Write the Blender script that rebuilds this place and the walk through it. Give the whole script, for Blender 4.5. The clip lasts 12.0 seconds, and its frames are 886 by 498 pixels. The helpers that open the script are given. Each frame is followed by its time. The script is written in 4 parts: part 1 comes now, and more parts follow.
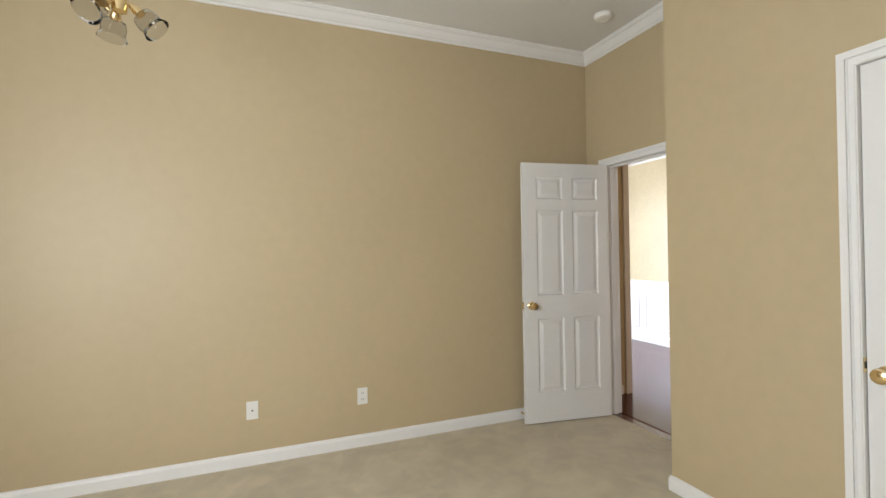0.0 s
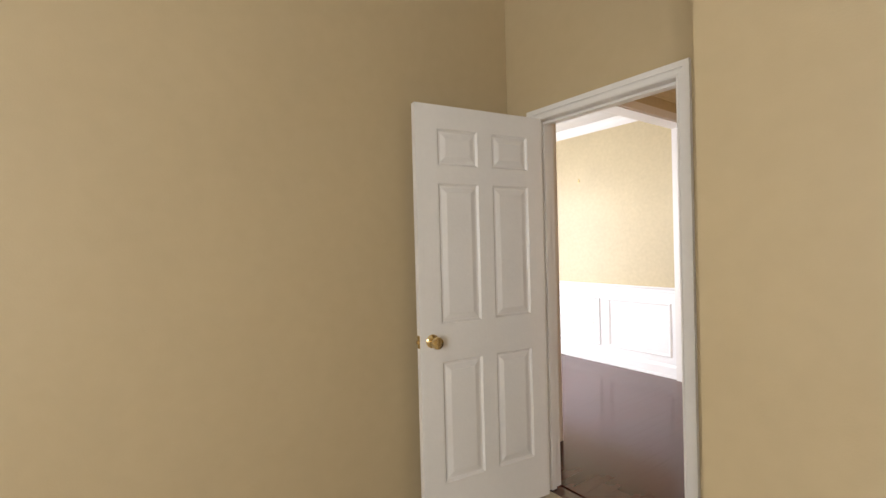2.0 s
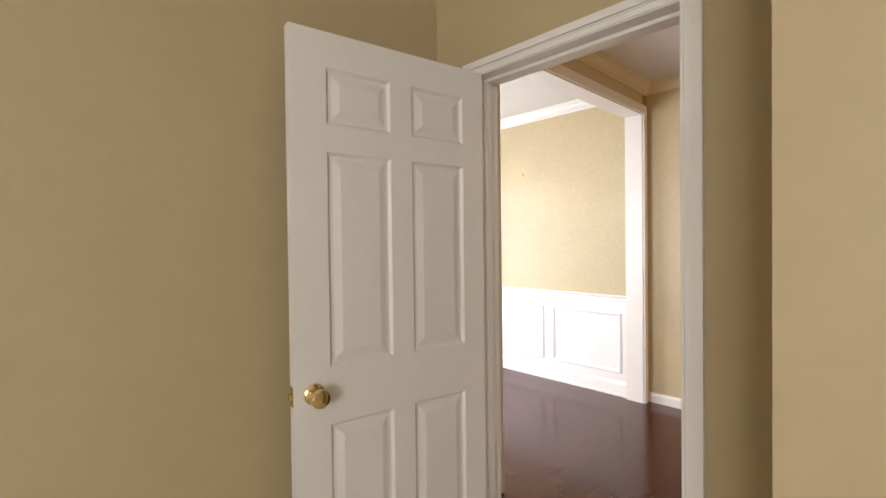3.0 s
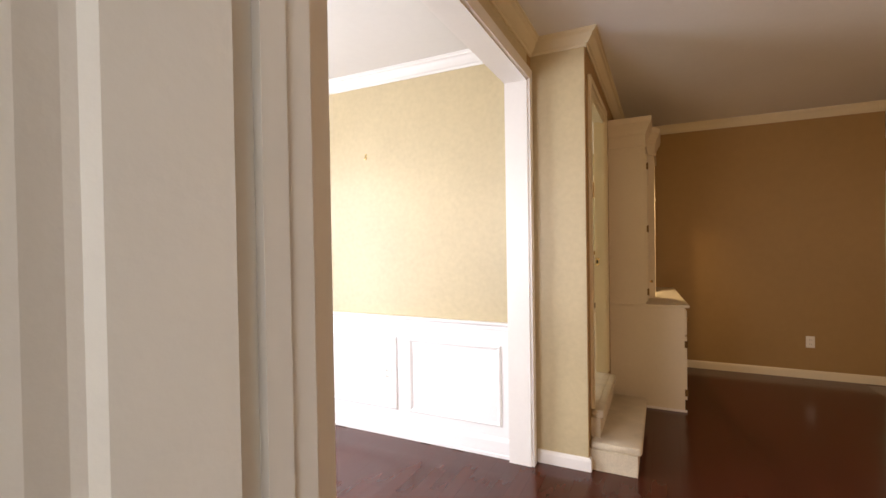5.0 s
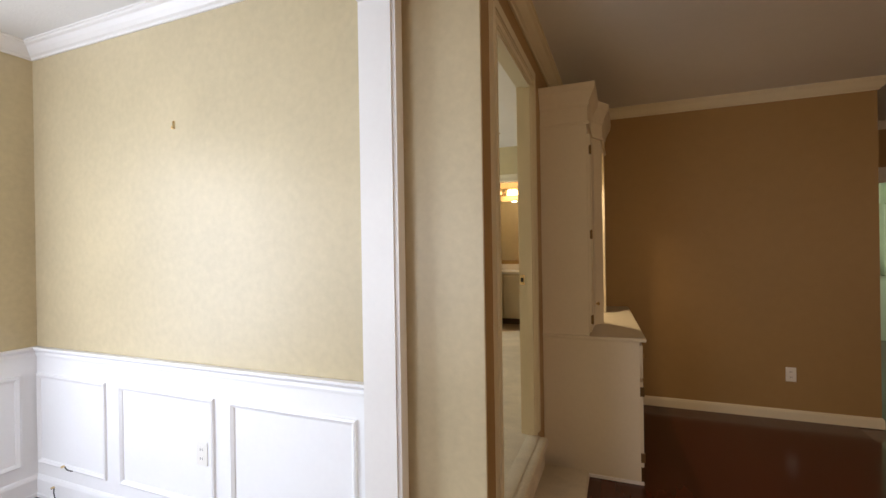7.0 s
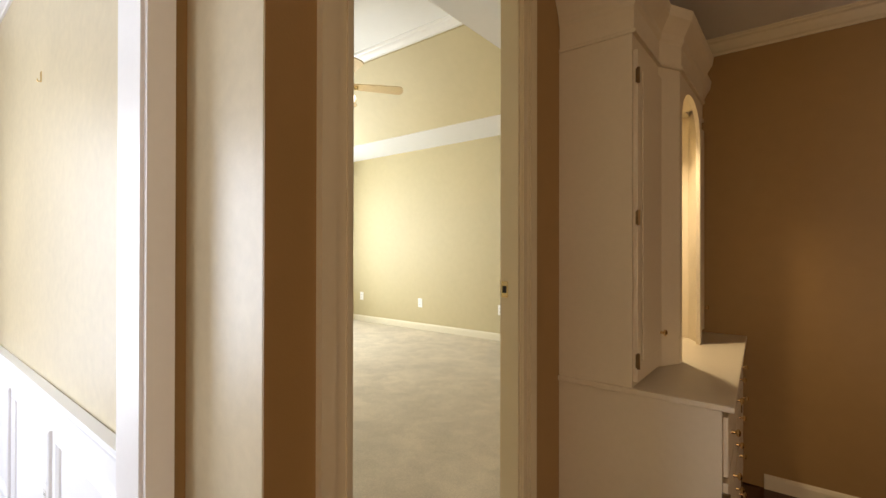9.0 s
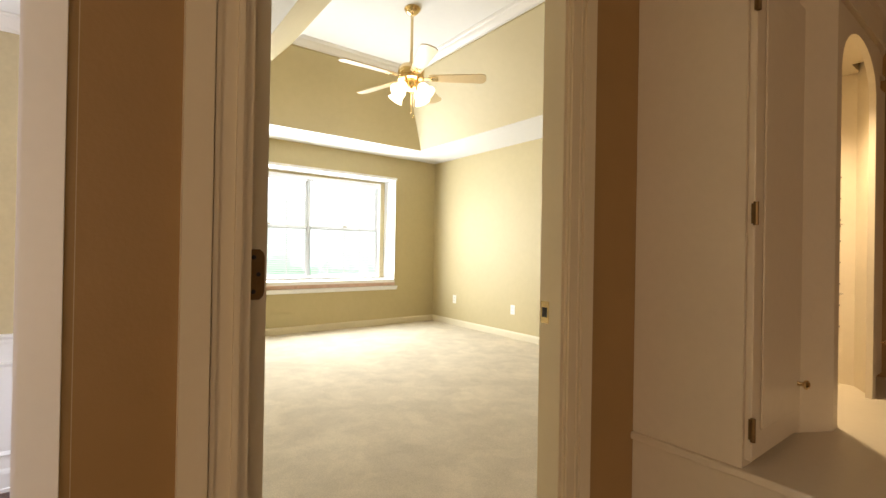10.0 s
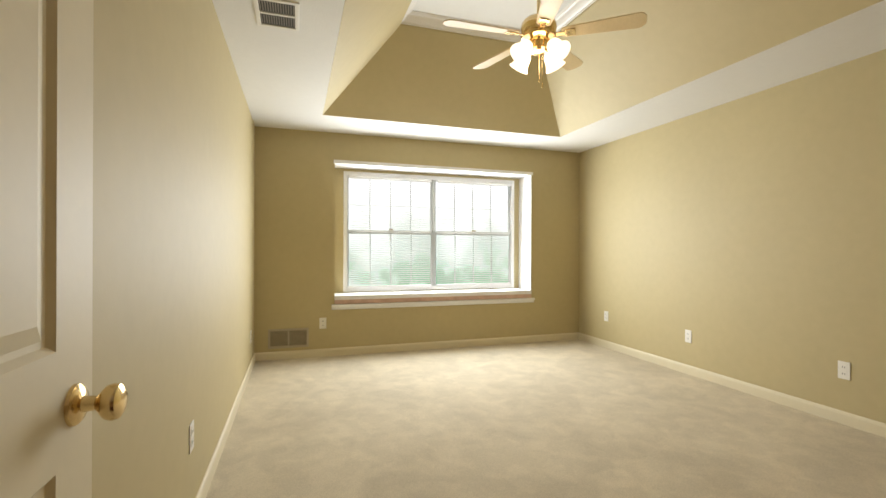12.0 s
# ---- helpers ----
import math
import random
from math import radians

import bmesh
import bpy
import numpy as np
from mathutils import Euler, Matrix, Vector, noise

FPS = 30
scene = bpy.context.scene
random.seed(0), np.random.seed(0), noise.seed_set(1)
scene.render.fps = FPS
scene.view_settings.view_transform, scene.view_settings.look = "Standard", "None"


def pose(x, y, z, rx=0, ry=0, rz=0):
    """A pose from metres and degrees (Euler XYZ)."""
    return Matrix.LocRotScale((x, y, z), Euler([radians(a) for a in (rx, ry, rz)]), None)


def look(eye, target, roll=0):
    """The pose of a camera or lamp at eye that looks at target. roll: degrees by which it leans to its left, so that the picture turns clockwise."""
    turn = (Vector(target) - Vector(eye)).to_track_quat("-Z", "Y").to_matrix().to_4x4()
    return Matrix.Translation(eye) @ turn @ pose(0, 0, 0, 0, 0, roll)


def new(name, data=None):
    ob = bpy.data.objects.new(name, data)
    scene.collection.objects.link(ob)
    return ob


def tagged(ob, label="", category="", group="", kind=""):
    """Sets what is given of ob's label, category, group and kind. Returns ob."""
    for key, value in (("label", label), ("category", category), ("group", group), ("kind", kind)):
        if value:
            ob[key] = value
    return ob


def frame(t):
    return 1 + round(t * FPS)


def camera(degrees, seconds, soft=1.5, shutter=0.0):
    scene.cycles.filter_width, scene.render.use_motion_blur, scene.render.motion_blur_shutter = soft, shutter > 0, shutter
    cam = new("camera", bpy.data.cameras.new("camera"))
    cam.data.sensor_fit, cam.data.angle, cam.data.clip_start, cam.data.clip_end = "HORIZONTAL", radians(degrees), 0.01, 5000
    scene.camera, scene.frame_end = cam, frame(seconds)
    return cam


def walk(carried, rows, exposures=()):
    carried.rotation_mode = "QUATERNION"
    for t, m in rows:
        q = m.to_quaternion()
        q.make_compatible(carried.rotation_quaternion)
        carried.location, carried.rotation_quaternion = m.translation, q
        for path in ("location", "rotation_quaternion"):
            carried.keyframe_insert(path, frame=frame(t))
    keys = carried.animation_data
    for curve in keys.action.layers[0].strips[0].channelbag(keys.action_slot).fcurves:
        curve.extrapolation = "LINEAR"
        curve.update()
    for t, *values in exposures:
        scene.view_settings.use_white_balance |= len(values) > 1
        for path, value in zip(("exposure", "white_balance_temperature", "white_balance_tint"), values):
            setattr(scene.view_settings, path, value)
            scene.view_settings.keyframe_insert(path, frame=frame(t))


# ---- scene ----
cam = camera(89.2, 12.0)
PATH = [
    (0, (3.171, -2.604, 1.351), (1.31, -1.872, 1.367), -0.9),
    (0.5, (2.824, -2.482, 1.365), (1.018, -1.624, 1.383), -1.0),
    (1, (2.5, -2.314, 1.392), (0.745, -1.354, 1.389), -1.2),
    (1.5, (2.195, -2.121, 1.375), (0.502, -1.056, 1.372), -1.4),
    (2, (1.904, -1.878, 1.378), (0.287, -0.701, 1.36), -1.5),
    (2.5, (1.658, -1.613, 1.383), (0.125, -0.33, 1.353), -1.3),
    (3, (1.431, -1.342, 1.386), (-0.017, 0.037, 1.357), -0.7),
    (4.9, (0.604, -0.352, 1.438), (-0.279, 1.442, 1.419), -1.6),
    (5, (0.6, -0.286, 1.426), (-0.276, 1.512, 1.4), -0.9),
    (5.5, (0.546, 0.037, 1.401), (-0.243, 1.874, 1.39), -0.8),
    (6, (0.542, 0.336, 1.417), (-0.2, 2.193, 1.417), -1.0),
    (6.5, (0.59, 0.64, 1.43), (-0.14, 2.501, 1.436), -1.0),
    (7, (0.675, 0.937, 1.447), (-0.067, 2.794, 1.444), -0.9),
    (8.8, (0.962, 2.019, 1.37), (-0.197, 3.649, 1.383), 0.6),
    (9, (0.966, 2.138, 1.395), (-0.278, 3.704, 1.403), 0.1),
    (9.5, (0.943, 2.395, 1.398), (-0.485, 3.795, 1.424), 0.4),
    (10, (0.921, 2.618, 1.414), (-0.68, 3.816, 1.422), 1.0),
    (10.5, (0.835, 2.825, 1.405), (-0.908, 3.804, 1.377), 1.4),
    (11, (0.69, 2.975, 1.411), (-1.141, 3.774, 1.366), 0.8),
    (11.5, (0.482, 3.106, 1.448), (-1.398, 3.789, 1.422), 0.2),
    (12, (0.25, 3.19, 1.5), (-1.66, 3.813, 1.5), 0.2),
]
walk(cam, [(t, look(eye, target, roll)) for t, eye, target, roll in PATH],
     exposures=[(0.0, -0.1, 6300, 11), (1.5, -0.12, 6800, 15), (3.0, -0.2, 7100, 15), (4.9, -0.1, 7100, 17), (5.5, -0.1, 6800, 16), (6.0, -0.02, 6600, 14), (6.5, -0.2, 6300, 12), (7.0, -0.4, 6300, 12), (9.0, -0.18, 6350, 12), (10.0, -0.06, 6500, 14), (10.5, -0.16, 6500, 14), (11.5, -0.48, 6700, 12), (12.0, -0.67, 6700, 13)])

# ---- world, sun, large lights ----
world = bpy.data.worlds.new("sky")
scene.world = world
world.use_nodes = True
_wn = world.node_tree.nodes
_sky = _wn.new("ShaderNodeTexSky")
_sky.sky_type = "NISHITA"
_sky.sun_disc = False
_sky.sun_elevation, _sky.sun_rotation = radians(61), radians(217)
world.node_tree.links.new(_sky.outputs[0], _wn["Background"].inputs[0])
_wn["Background"].inputs[1].default_value = 0.15


def lamp(name, kind, m, energy, color=(1, 1, 1), size=1.0, size_y=None, spread=180):
    data = bpy.data.lights.new(name, kind)
    data.energy, data.color = energy, color
    if kind == "AREA":
        data.shape, data.size, data.size_y = "RECTANGLE", size, size_y or size
        data.spread = radians(spread)
    elif kind == "SUN":
        data.angle = radians(size)
    else:
        data.shadow_soft_size = size
    ob = new(name, data)
    ob.matrix_world = m
    return ob


lamp("sun", "SUN", look((-3, -4, 9), (0, 0, 0)), 3.0, (1, 0.95, 0.87), 0.6)
lamp("bedroom_window_light", "AREA", look((3.0, -4.5, 1.6), (0.5, -1.4, 1.6)), 112, (0.865, 0.925, 0.96), 1.6, 1.5)
lamp("dining_window_light", "AREA", look((-2.6, 1.0, 1.3), (0, 1.5, 1.2)), 82, (0.80, 0.87, 1), 1.15, 1.8)
# added fill that evens out the dining back and side walls
lamp("dining_front_fill", "AREA", look((-1.45, -1.12, 1.4), (-2.3, 2.5, 1.1)), 68, (0.82, 0.88, 1), 1.3, 1.5)
# added warm fill at the hall's south wall; no fitting or opening there
lamp("entry_fill", "AREA", look((2.3, 0.15, 1.5), (2.1, 3, 1.75)), 37, (1.0, 0.66, 0.365), 1.6, 2.0)
# added warm fill for the family room, set at an unseen opening
lamp("family_fill", "AREA", look((4.52, 1.4, 1.4), (1.6, 3.9, 1.9)), 24, (1.0, 0.64, 0.36), 1.5, 1.9)
# added fill that brightens the curtain wall; the wall beside it is solid
lamp("far_room_fill", "AREA", look((4.52, 8.1, 1.5), (3.4, 9.3, 1.3)), 34, (0.95, 1, 0.92), 1.4, 1.4)
lamp("master_window_light", "AREA", look((-4.93, 4.78, 1.7), (0, 4.78, 1.5)), 165, (0.91, 0.98, 1), 2.0, 1.25)

_spot = lamp("niche_light", "SPOT", pose(0.34, 4.69, 2.14), 48, (1, 0.76, 0.46), 0.03).data
_spot.spot_size, _spot.spot_blend = radians(130), 1.0
lamp("vanity_lamp", "POINT", pose(-0.9, 7.5, 2.25), 16, (1.0, 0.76, 0.48), 0.1)
lamp("fan_light", "POINT", pose(-2.34, 4.685, 2.74), 4.5, (1, 0.85, 0.62), 0.08)

# ---- materials ----


def mat(name, color, rough=0.6, metal=0.0, vary=0.06, scale=3.0, bump=0.0, bump_scale=60.0, coat=0.0, spec=0.5, fine=1.0):
    m = bpy.data.materials.new(name)
    m.use_nodes = True
    n, li = m.node_tree.nodes, m.node_tree.links
    b = n["Principled BSDF"]
    b.inputs["Roughness"].default_value = rough
    b.inputs["Metallic"].default_value = metal
    b.inputs["Coat Weight"].default_value = coat
    b.inputs["Specular IOR Level"].default_value = spec
    tc = n.new("ShaderNodeTexCoord")
    big, small = n.new("ShaderNodeTexNoise"), n.new("ShaderNodeTexNoise")
    big.inputs["Scale"].default_value, small.inputs["Scale"].default_value = scale, scale * 11
    small.inputs["Detail"].default_value = 4
    li.new(tc.outputs["Object"], big.inputs["Vector"])
    li.new(tc.outputs["Object"], small.inputs["Vector"])
    mixf = n.new("ShaderNodeMath")
    mixf.operation = "ADD"
    li.new(big.outputs["Fac"], mixf.inputs[0])
    sm = n.new("ShaderNodeMath")
    sm.operation = "MULTIPLY"
    sm.inputs[1].default_value = fine
    li.new(small.outputs["Fac"], sm.inputs[0])
    li.new(sm.outputs[0], mixf.inputs[1])
    ramp = n.new("ShaderNodeValToRGB")
    half = n.new("ShaderNodeMath")
    half.operation = "MULTIPLY"
    half.inputs[1].default_value = 1 / (1 + fine)
    li.new(mixf.outputs[0], half.inputs[0])
    li.new(half.outputs[0], ramp.inputs[0])
    ramp.color_ramp.elements[0].position, ramp.color_ramp.elements[1].position = 0.3, 0.7
    ramp.color_ramp.elements[0].color = (*[c * (1 - vary) for c in color], 1)
    ramp.color_ramp.elements[1].color = (*[min(1, c * (1 + vary)) for c in color], 1)
    li.new(ramp.outputs[0], b.inputs["Base Color"])
    if bump:
        t = n.new("ShaderNodeTexNoise")
        t.inputs["Scale"].default_value, t.inputs["Detail"].default_value = bump_scale, 3
        li.new(tc.outputs["Object"], t.inputs["Vector"])
        bp = n.new("ShaderNodeBump")
        bp.inputs["Strength"].default_value, bp.inputs["Distance"].default_value = bump, 0.01
        li.new(t.outputs["Fac"], bp.inputs["Height"])
        li.new(bp.outputs[0], b.inputs["Normal"])
    return m


def glow(name, color, strength):
    m = bpy.data.materials.new(name)
    m.use_nodes = True
    b = m.node_tree.nodes["Principled BSDF"]
    b.inputs["Base Color"].default_value = (*color, 1)
    b.inputs["Emission Color"].default_value = (*color, 1)
    b.inputs["Emission Strength"].default_value = strength
    return m


TAN = mat("tan_wall_paint", (0.485, 0.385, 0.235), 0.50, vary=0.04, scale=1.3, bump=0.05, bump_scale=140)
MTAN = mat("bedroom_wall_paint", (0.475, 0.395, 0.215), 0.62, vary=0.04, scale=1.3, bump=0.05, bump_scale=140)
GOLD = mat("golden_wall_paint", (0.52, 0.435, 0.27), 0.42, vary=0.09, scale=2.6, bump=0.05, bump_scale=140)
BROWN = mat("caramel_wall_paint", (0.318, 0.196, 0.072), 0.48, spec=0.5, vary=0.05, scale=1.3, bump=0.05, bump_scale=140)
CEIL = mat("ceiling_paint", (0.74, 0.73, 0.70), 0.8, vary=0.02, scale=2, bump=0.15, bump_scale=90)
TRIM = mat("white_trim_paint", (0.78, 0.76, 0.73), 0.33, vary=0.02, scale=4, bump=0.03, bump_scale=50)
DOOR = mat("white_door_paint", (0.74, 0.72, 0.69), 0.46, vary=0.02, scale=4, bump=0.05, bump_scale=80)
# darker, yellower copy of the trim white: warm shade put into the colour
DIMTRIM = mat("dimmed_trim_paint", (0.67, 0.60, 0.43), 0.55, vary=0.02, scale=4, bump=0.03, bump_scale=50)
TRIM_HALL = DIMTRIM
PALEGREEN = mat("pale_green_wall_paint", (0.45, 0.52, 0.33), 0.6, vary=0.04, scale=2)
CREAM = mat("cream_cabinet_paint", (0.66, 0.59, 0.45), 0.4, vary=0.03, scale=4, bump=0.04, bump_scale=60)
WOOD = mat("dark_cherry_floor", (0.085, 0.026, 0.016), 0.2, vary=0.35, scale=2.5, bump=0.05, bump_scale=25, coat=0.3)


def carpet_pile():
    """Cut pile: soft blotches where it has been trodden and brushed, over a fine speckle."""
    m = mat("beige_carpet", (0.60, 0.528, 0.40), 0.95, vary=0.05, scale=1.1, bump=0.35, bump_scale=260, spec=0.1, fine=0.3)
    n, li = m.node_tree.nodes, m.node_tree.links
    tc, b = n.new("ShaderNodeTexCoord"), n["Principled BSDF"]
    base = b.inputs["Base Color"].links[0].from_socket
    for scale, detail, twist, lo, hi, low, high in ((2.6, 3, 0.7, 0.36, 0.66, 0.93, 1.05), (8, 3, 0.5, 0.38, 0.64, 0.955, 1.035), (230, 2, 0, 0.3, 0.7, 0.90, 1.08)):
        t, r, x = n.new("ShaderNodeTexNoise"), n.new("ShaderNodeMapRange"), n.new("ShaderNodeVectorMath")
        t.inputs["Scale"].default_value, t.inputs["Detail"].default_value, t.inputs["Distortion"].default_value = scale, detail, twist
        r.inputs["From Min"].default_value, r.inputs["From Max"].default_value = lo, hi
        r.inputs["To Min"].default_value, r.inputs["To Max"].default_value = low, high
        r.interpolation_type = "SMOOTHSTEP"
        x.operation = "SCALE"
        li.new(tc.outputs["Object"], t.inputs["Vector"])
        li.new(t.outputs["Fac"], r.inputs["Value"])
        li.new(base, x.inputs[0])
        li.new(r.outputs[0], x.inputs["Scale"])
        base = x.outputs[0]
    li.new(base, b.inputs["Base Color"])
    return m


CARPET = carpet_pile()


def plank_wood():
    m = bpy.data.materials.new("dark_cherry_plank")
    m.use_nodes = True
    n, li = m.node_tree.nodes, m.node_tree.links
    b = n["Principled BSDF"]
    tc, mp, gr, fine = n.new("ShaderNodeTexCoord"), n.new("ShaderNodeMapping"), n.new("ShaderNodeTexNoise"), n.new("ShaderNodeTexNoise")
    oi, rp, ad, mr = n.new("ShaderNodeObjectInfo"), n.new("ShaderNodeValToRGB"), n.new("ShaderNodeMath"), n.new("ShaderNodeMapRange")
    mp.inputs["Scale"].default_value = (26, 1.6, 1)
    li.new(tc.outputs["Object"], mp.inputs["Vector"])
    li.new(mp.outputs[0], gr.inputs["Vector"])
    gr.inputs["Scale"].default_value, gr.inputs["Detail"].default_value = 1.0, 5
    ad.operation = "ADD"
    li.new(gr.outputs["Fac"], ad.inputs[0])
    li.new(oi.outputs["Random"], ad.inputs[1])
    mr.inputs["From Max"].default_value = 2.0
    
    li.new(ad.outputs[0], mr.inputs["Value"])
    li.new(mr.outputs[0], rp.inputs[0])
    rp.color_ramp.elements[0].position, rp.color_ramp.elements[1].position = 0.15, 0.85
    rp.color_ramp.elements[0].color, rp.color_ramp.elements[1].color = (0.060, 0.015, 0.009, 1), (0.085, 0.021, 0.012, 1)
    li.new(rp.outputs[0], b.inputs["Base Color"])
    fine.inputs["Scale"].default_value = 2
    li.new(tc.outputs["Object"], fine.inputs["Vector"])
    rr = n.new("ShaderNodeMapRange")
    rr.inputs["To Min"].default_value, rr.inputs["To Max"].default_value = 0.14, 0.22
    li.new(fine.outputs["Fac"], rr.inputs["Value"])
    li.new(rr.outputs[0], b.inputs["Roughness"])
    b.inputs["Specular IOR Level"].default_value = 0.38
    bp = n.new("ShaderNodeBump")
    bp.inputs["Strength"].default_value, bp.inputs["Distance"].default_value = 0.012, 0.001
    li.new(gr.outputs["Fac"], bp.inputs["Height"])
    li.new(bp.outputs[0], b.inputs["Normal"])
    return m


PLANK = plank_wood()
OLDBRASS = mat("aged_brass", (0.20, 0.13, 0.06), 0.38, metal=1.0, vary=0.15, scale=30)
BRASS = mat("polished_brass", (0.80, 0.62, 0.34), 0.2, metal=1.0, vary=0.05, scale=20)
PLASTIC = mat("white_plastic", (0.78, 0.76, 0.71), 0.4, vary=0.01, scale=9)
WHITE = mat("bright_white_trim", (0.82, 0.82, 0.82), 0.35, vary=0.015, scale=4, bump=0.03, bump_scale=50)
BLADE = mat("pale_wood_blade", (0.66, 0.52, 0.30), 0.35, vary=0.07, scale=5)
RAW = mat("unpainted_pine", (0.62, 0.42, 0.34), 0.7, vary=0.25, scale=14)
LIME = mat("pale_green_cloth", (0.50, 0.58, 0.36), 0.9, vary=0.08, scale=8)
BLUEGREY = mat("blue_grey_cloth", (0.14, 0.20, 0.24), 0.9, vary=0.2, scale=10)
VENTP = mat("tan_vent_paint", (0.42, 0.36, 0.26), 0.45, vary=0.03, scale=9)
VENTBACK = mat("brown_vent_depth", (0.13, 0.10, 0.06), 0.7, vary=0.05, scale=9)
SLAT = mat("white_blind_slat", (0.8, 0.8, 0.8), 0.4, vary=0.01, scale=4)


def backlit(m, amount):
    """Let some light through a thin white plastic."""
    n, li = m.node_tree.nodes, m.node_tree.links
    tr, mx = n.new("ShaderNodeBsdfTranslucent"), n.new("ShaderNodeMixShader")
    tr.inputs["Color"].default_value = (0.9, 0.9, 0.88, 1)
    mx.inputs[0].default_value = amount
    li.new(n["Principled BSDF"].outputs[0], mx.inputs[1])
    li.new(tr.outputs[0], mx.inputs[2])
    li.new(mx.outputs[0], n["Material Output"].inputs["Surface"])
    return m


backlit(SLAT, 0.45)
VINYL = backlit(mat("white_vinyl_bar", (0.85, 0.85, 0.85), 0.4, vary=0.01, scale=4), 0.85)
THINGLASS = bpy.data.materials.new("thin_clear_glass")
THINGLASS.use_nodes = True
_g = THINGLASS.node_tree.nodes["Principled BSDF"]
_g.inputs["Transmission Weight"].default_value, _g.inputs["Roughness"].default_value, _g.inputs["IOR"].default_value = 1.0, 0.03, 1.12
GLASS = bpy.data.materials.new("clear_glass")
GLASS.use_nodes = True
_g = GLASS.node_tree.nodes["Principled BSDF"]
_g.inputs["Transmission Weight"].default_value, _g.inputs["Roughness"].default_value, _g.inputs["IOR"].default_value = 1.0, 0.0, 1.45
GRASS = mat("lawn", (0.07, 0.12, 0.03), 0.9, vary=0.3, scale=0.8)
# glowing sheet: outdoor glare put into emission and a tint paling with height
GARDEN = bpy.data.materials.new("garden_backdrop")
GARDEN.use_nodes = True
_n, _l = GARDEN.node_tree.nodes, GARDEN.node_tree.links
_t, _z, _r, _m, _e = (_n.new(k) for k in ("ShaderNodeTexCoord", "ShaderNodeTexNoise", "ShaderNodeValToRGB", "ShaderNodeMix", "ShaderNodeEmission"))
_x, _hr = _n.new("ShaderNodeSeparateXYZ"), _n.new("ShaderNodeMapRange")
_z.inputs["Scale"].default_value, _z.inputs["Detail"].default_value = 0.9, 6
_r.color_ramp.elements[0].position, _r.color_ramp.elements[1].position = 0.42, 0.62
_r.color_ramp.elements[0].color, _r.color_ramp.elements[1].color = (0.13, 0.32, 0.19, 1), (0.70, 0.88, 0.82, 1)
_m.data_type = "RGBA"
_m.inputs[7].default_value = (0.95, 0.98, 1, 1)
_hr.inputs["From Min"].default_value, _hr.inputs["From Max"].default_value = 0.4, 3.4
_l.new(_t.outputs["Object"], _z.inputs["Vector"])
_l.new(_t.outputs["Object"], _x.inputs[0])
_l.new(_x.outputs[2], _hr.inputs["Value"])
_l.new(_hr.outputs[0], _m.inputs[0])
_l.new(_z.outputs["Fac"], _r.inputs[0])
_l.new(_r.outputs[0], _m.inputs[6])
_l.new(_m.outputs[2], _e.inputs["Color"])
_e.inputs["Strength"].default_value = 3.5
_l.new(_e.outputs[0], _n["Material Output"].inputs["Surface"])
SHADE = glow("lit_frosted_glass", (1.0, 0.90, 0.72), 2.5)
BULB = glow("lit_bulb", (1.0, 0.86, 0.62), 12)
DARK = mat("dark_slot", (0.02, 0.02, 0.02), 0.6, vary=0.1)

# ---- mesh helpers ----


def box(bm, x0, x1, y0, y1, z0, z1, bev=0.0):
    r = bmesh.ops.create_cube(bm, size=1.0, matrix=Matrix.Translation(((x0 + x1) / 2, (y0 + y1) / 2, (z0 + z1) / 2)) @ Matrix.Diagonal((abs(x1 - x0), abs(y1 - y0), abs(z1 - z0), 1)))
    if bev:
        edges = {e for v in r["verts"] for e in v.link_edges}
        bmesh.ops.bevel(bm, geom=list(edges), offset=bev, segments=2, affect="EDGES", profile=0.5)


def link(name, bm, material, smooth=False):
    bmesh.ops.recalc_face_normals(bm, faces=bm.faces)
    me = bpy.data.meshes.new(name)
    bm.to_mesh(me)
    bm.free()
    me.materials.append(material)
    if smooth:
        for p in me.polygons:
            p.use_smooth = True
        me.set_sharp_from_angle(angle=radians(35))
    return new(name, me)


def part(name, bm, material, parent, label="", smooth=False):
    ob = link(name, bm, material, smooth)
    ob.parent = parent
    if label:
        tagged(ob, label)
    return ob


def boxes(name, material, specs, label="", kind="structure", bev=0.0, category=""):
    bm = bmesh.new()
    for s in specs:
        box(bm, *s, bev=bev)
    return tagged(link(name, bm, material), label, category=category, kind=kind)


def thing(name, m, label, category, group=""):
    ob = new(name)
    ob.empty_display_size = 0.1
    ob.matrix_basis = m
    return tagged(ob, label, category, group)


def sweep(bm, profile, path, closed=False):
    """Sweep a profile (out, up) along a level path; out points to the left of the way."""
    pts = [Vector((p[0], p[1], 0)) for p in path]
    n = len(pts)
    rings = []
    for i, p in enumerate(pts):
        a = (p - pts[i - 1]).normalized() if (i > 0 or closed) else None
        b = (pts[(i + 1) % n] - p).normalized() if (i < n - 1 or closed) else None
        a, b = a or b, b or a
        na, nb = Vector((-a.y, a.x, 0)), Vector((-b.y, b.x, 0))
        miter = (na + nb) / (1 + na.dot(nb))
        rings.append([bm.verts.new((p.x + miter.x * o, p.y + miter.y * o, path[i][2] + u)) for o, u in profile])
    k = len(profile)
    for i in range(n if closed else n - 1):
        r, s = rings[i], rings[(i + 1) % n]
        for j in range(k):
            bm.faces.new((r[j], r[(j + 1) % k], s[(j + 1) % k], s[j]))
    if not closed:
        bm.faces.new(rings[0])
        bm.faces.new(rings[-1][::-1])


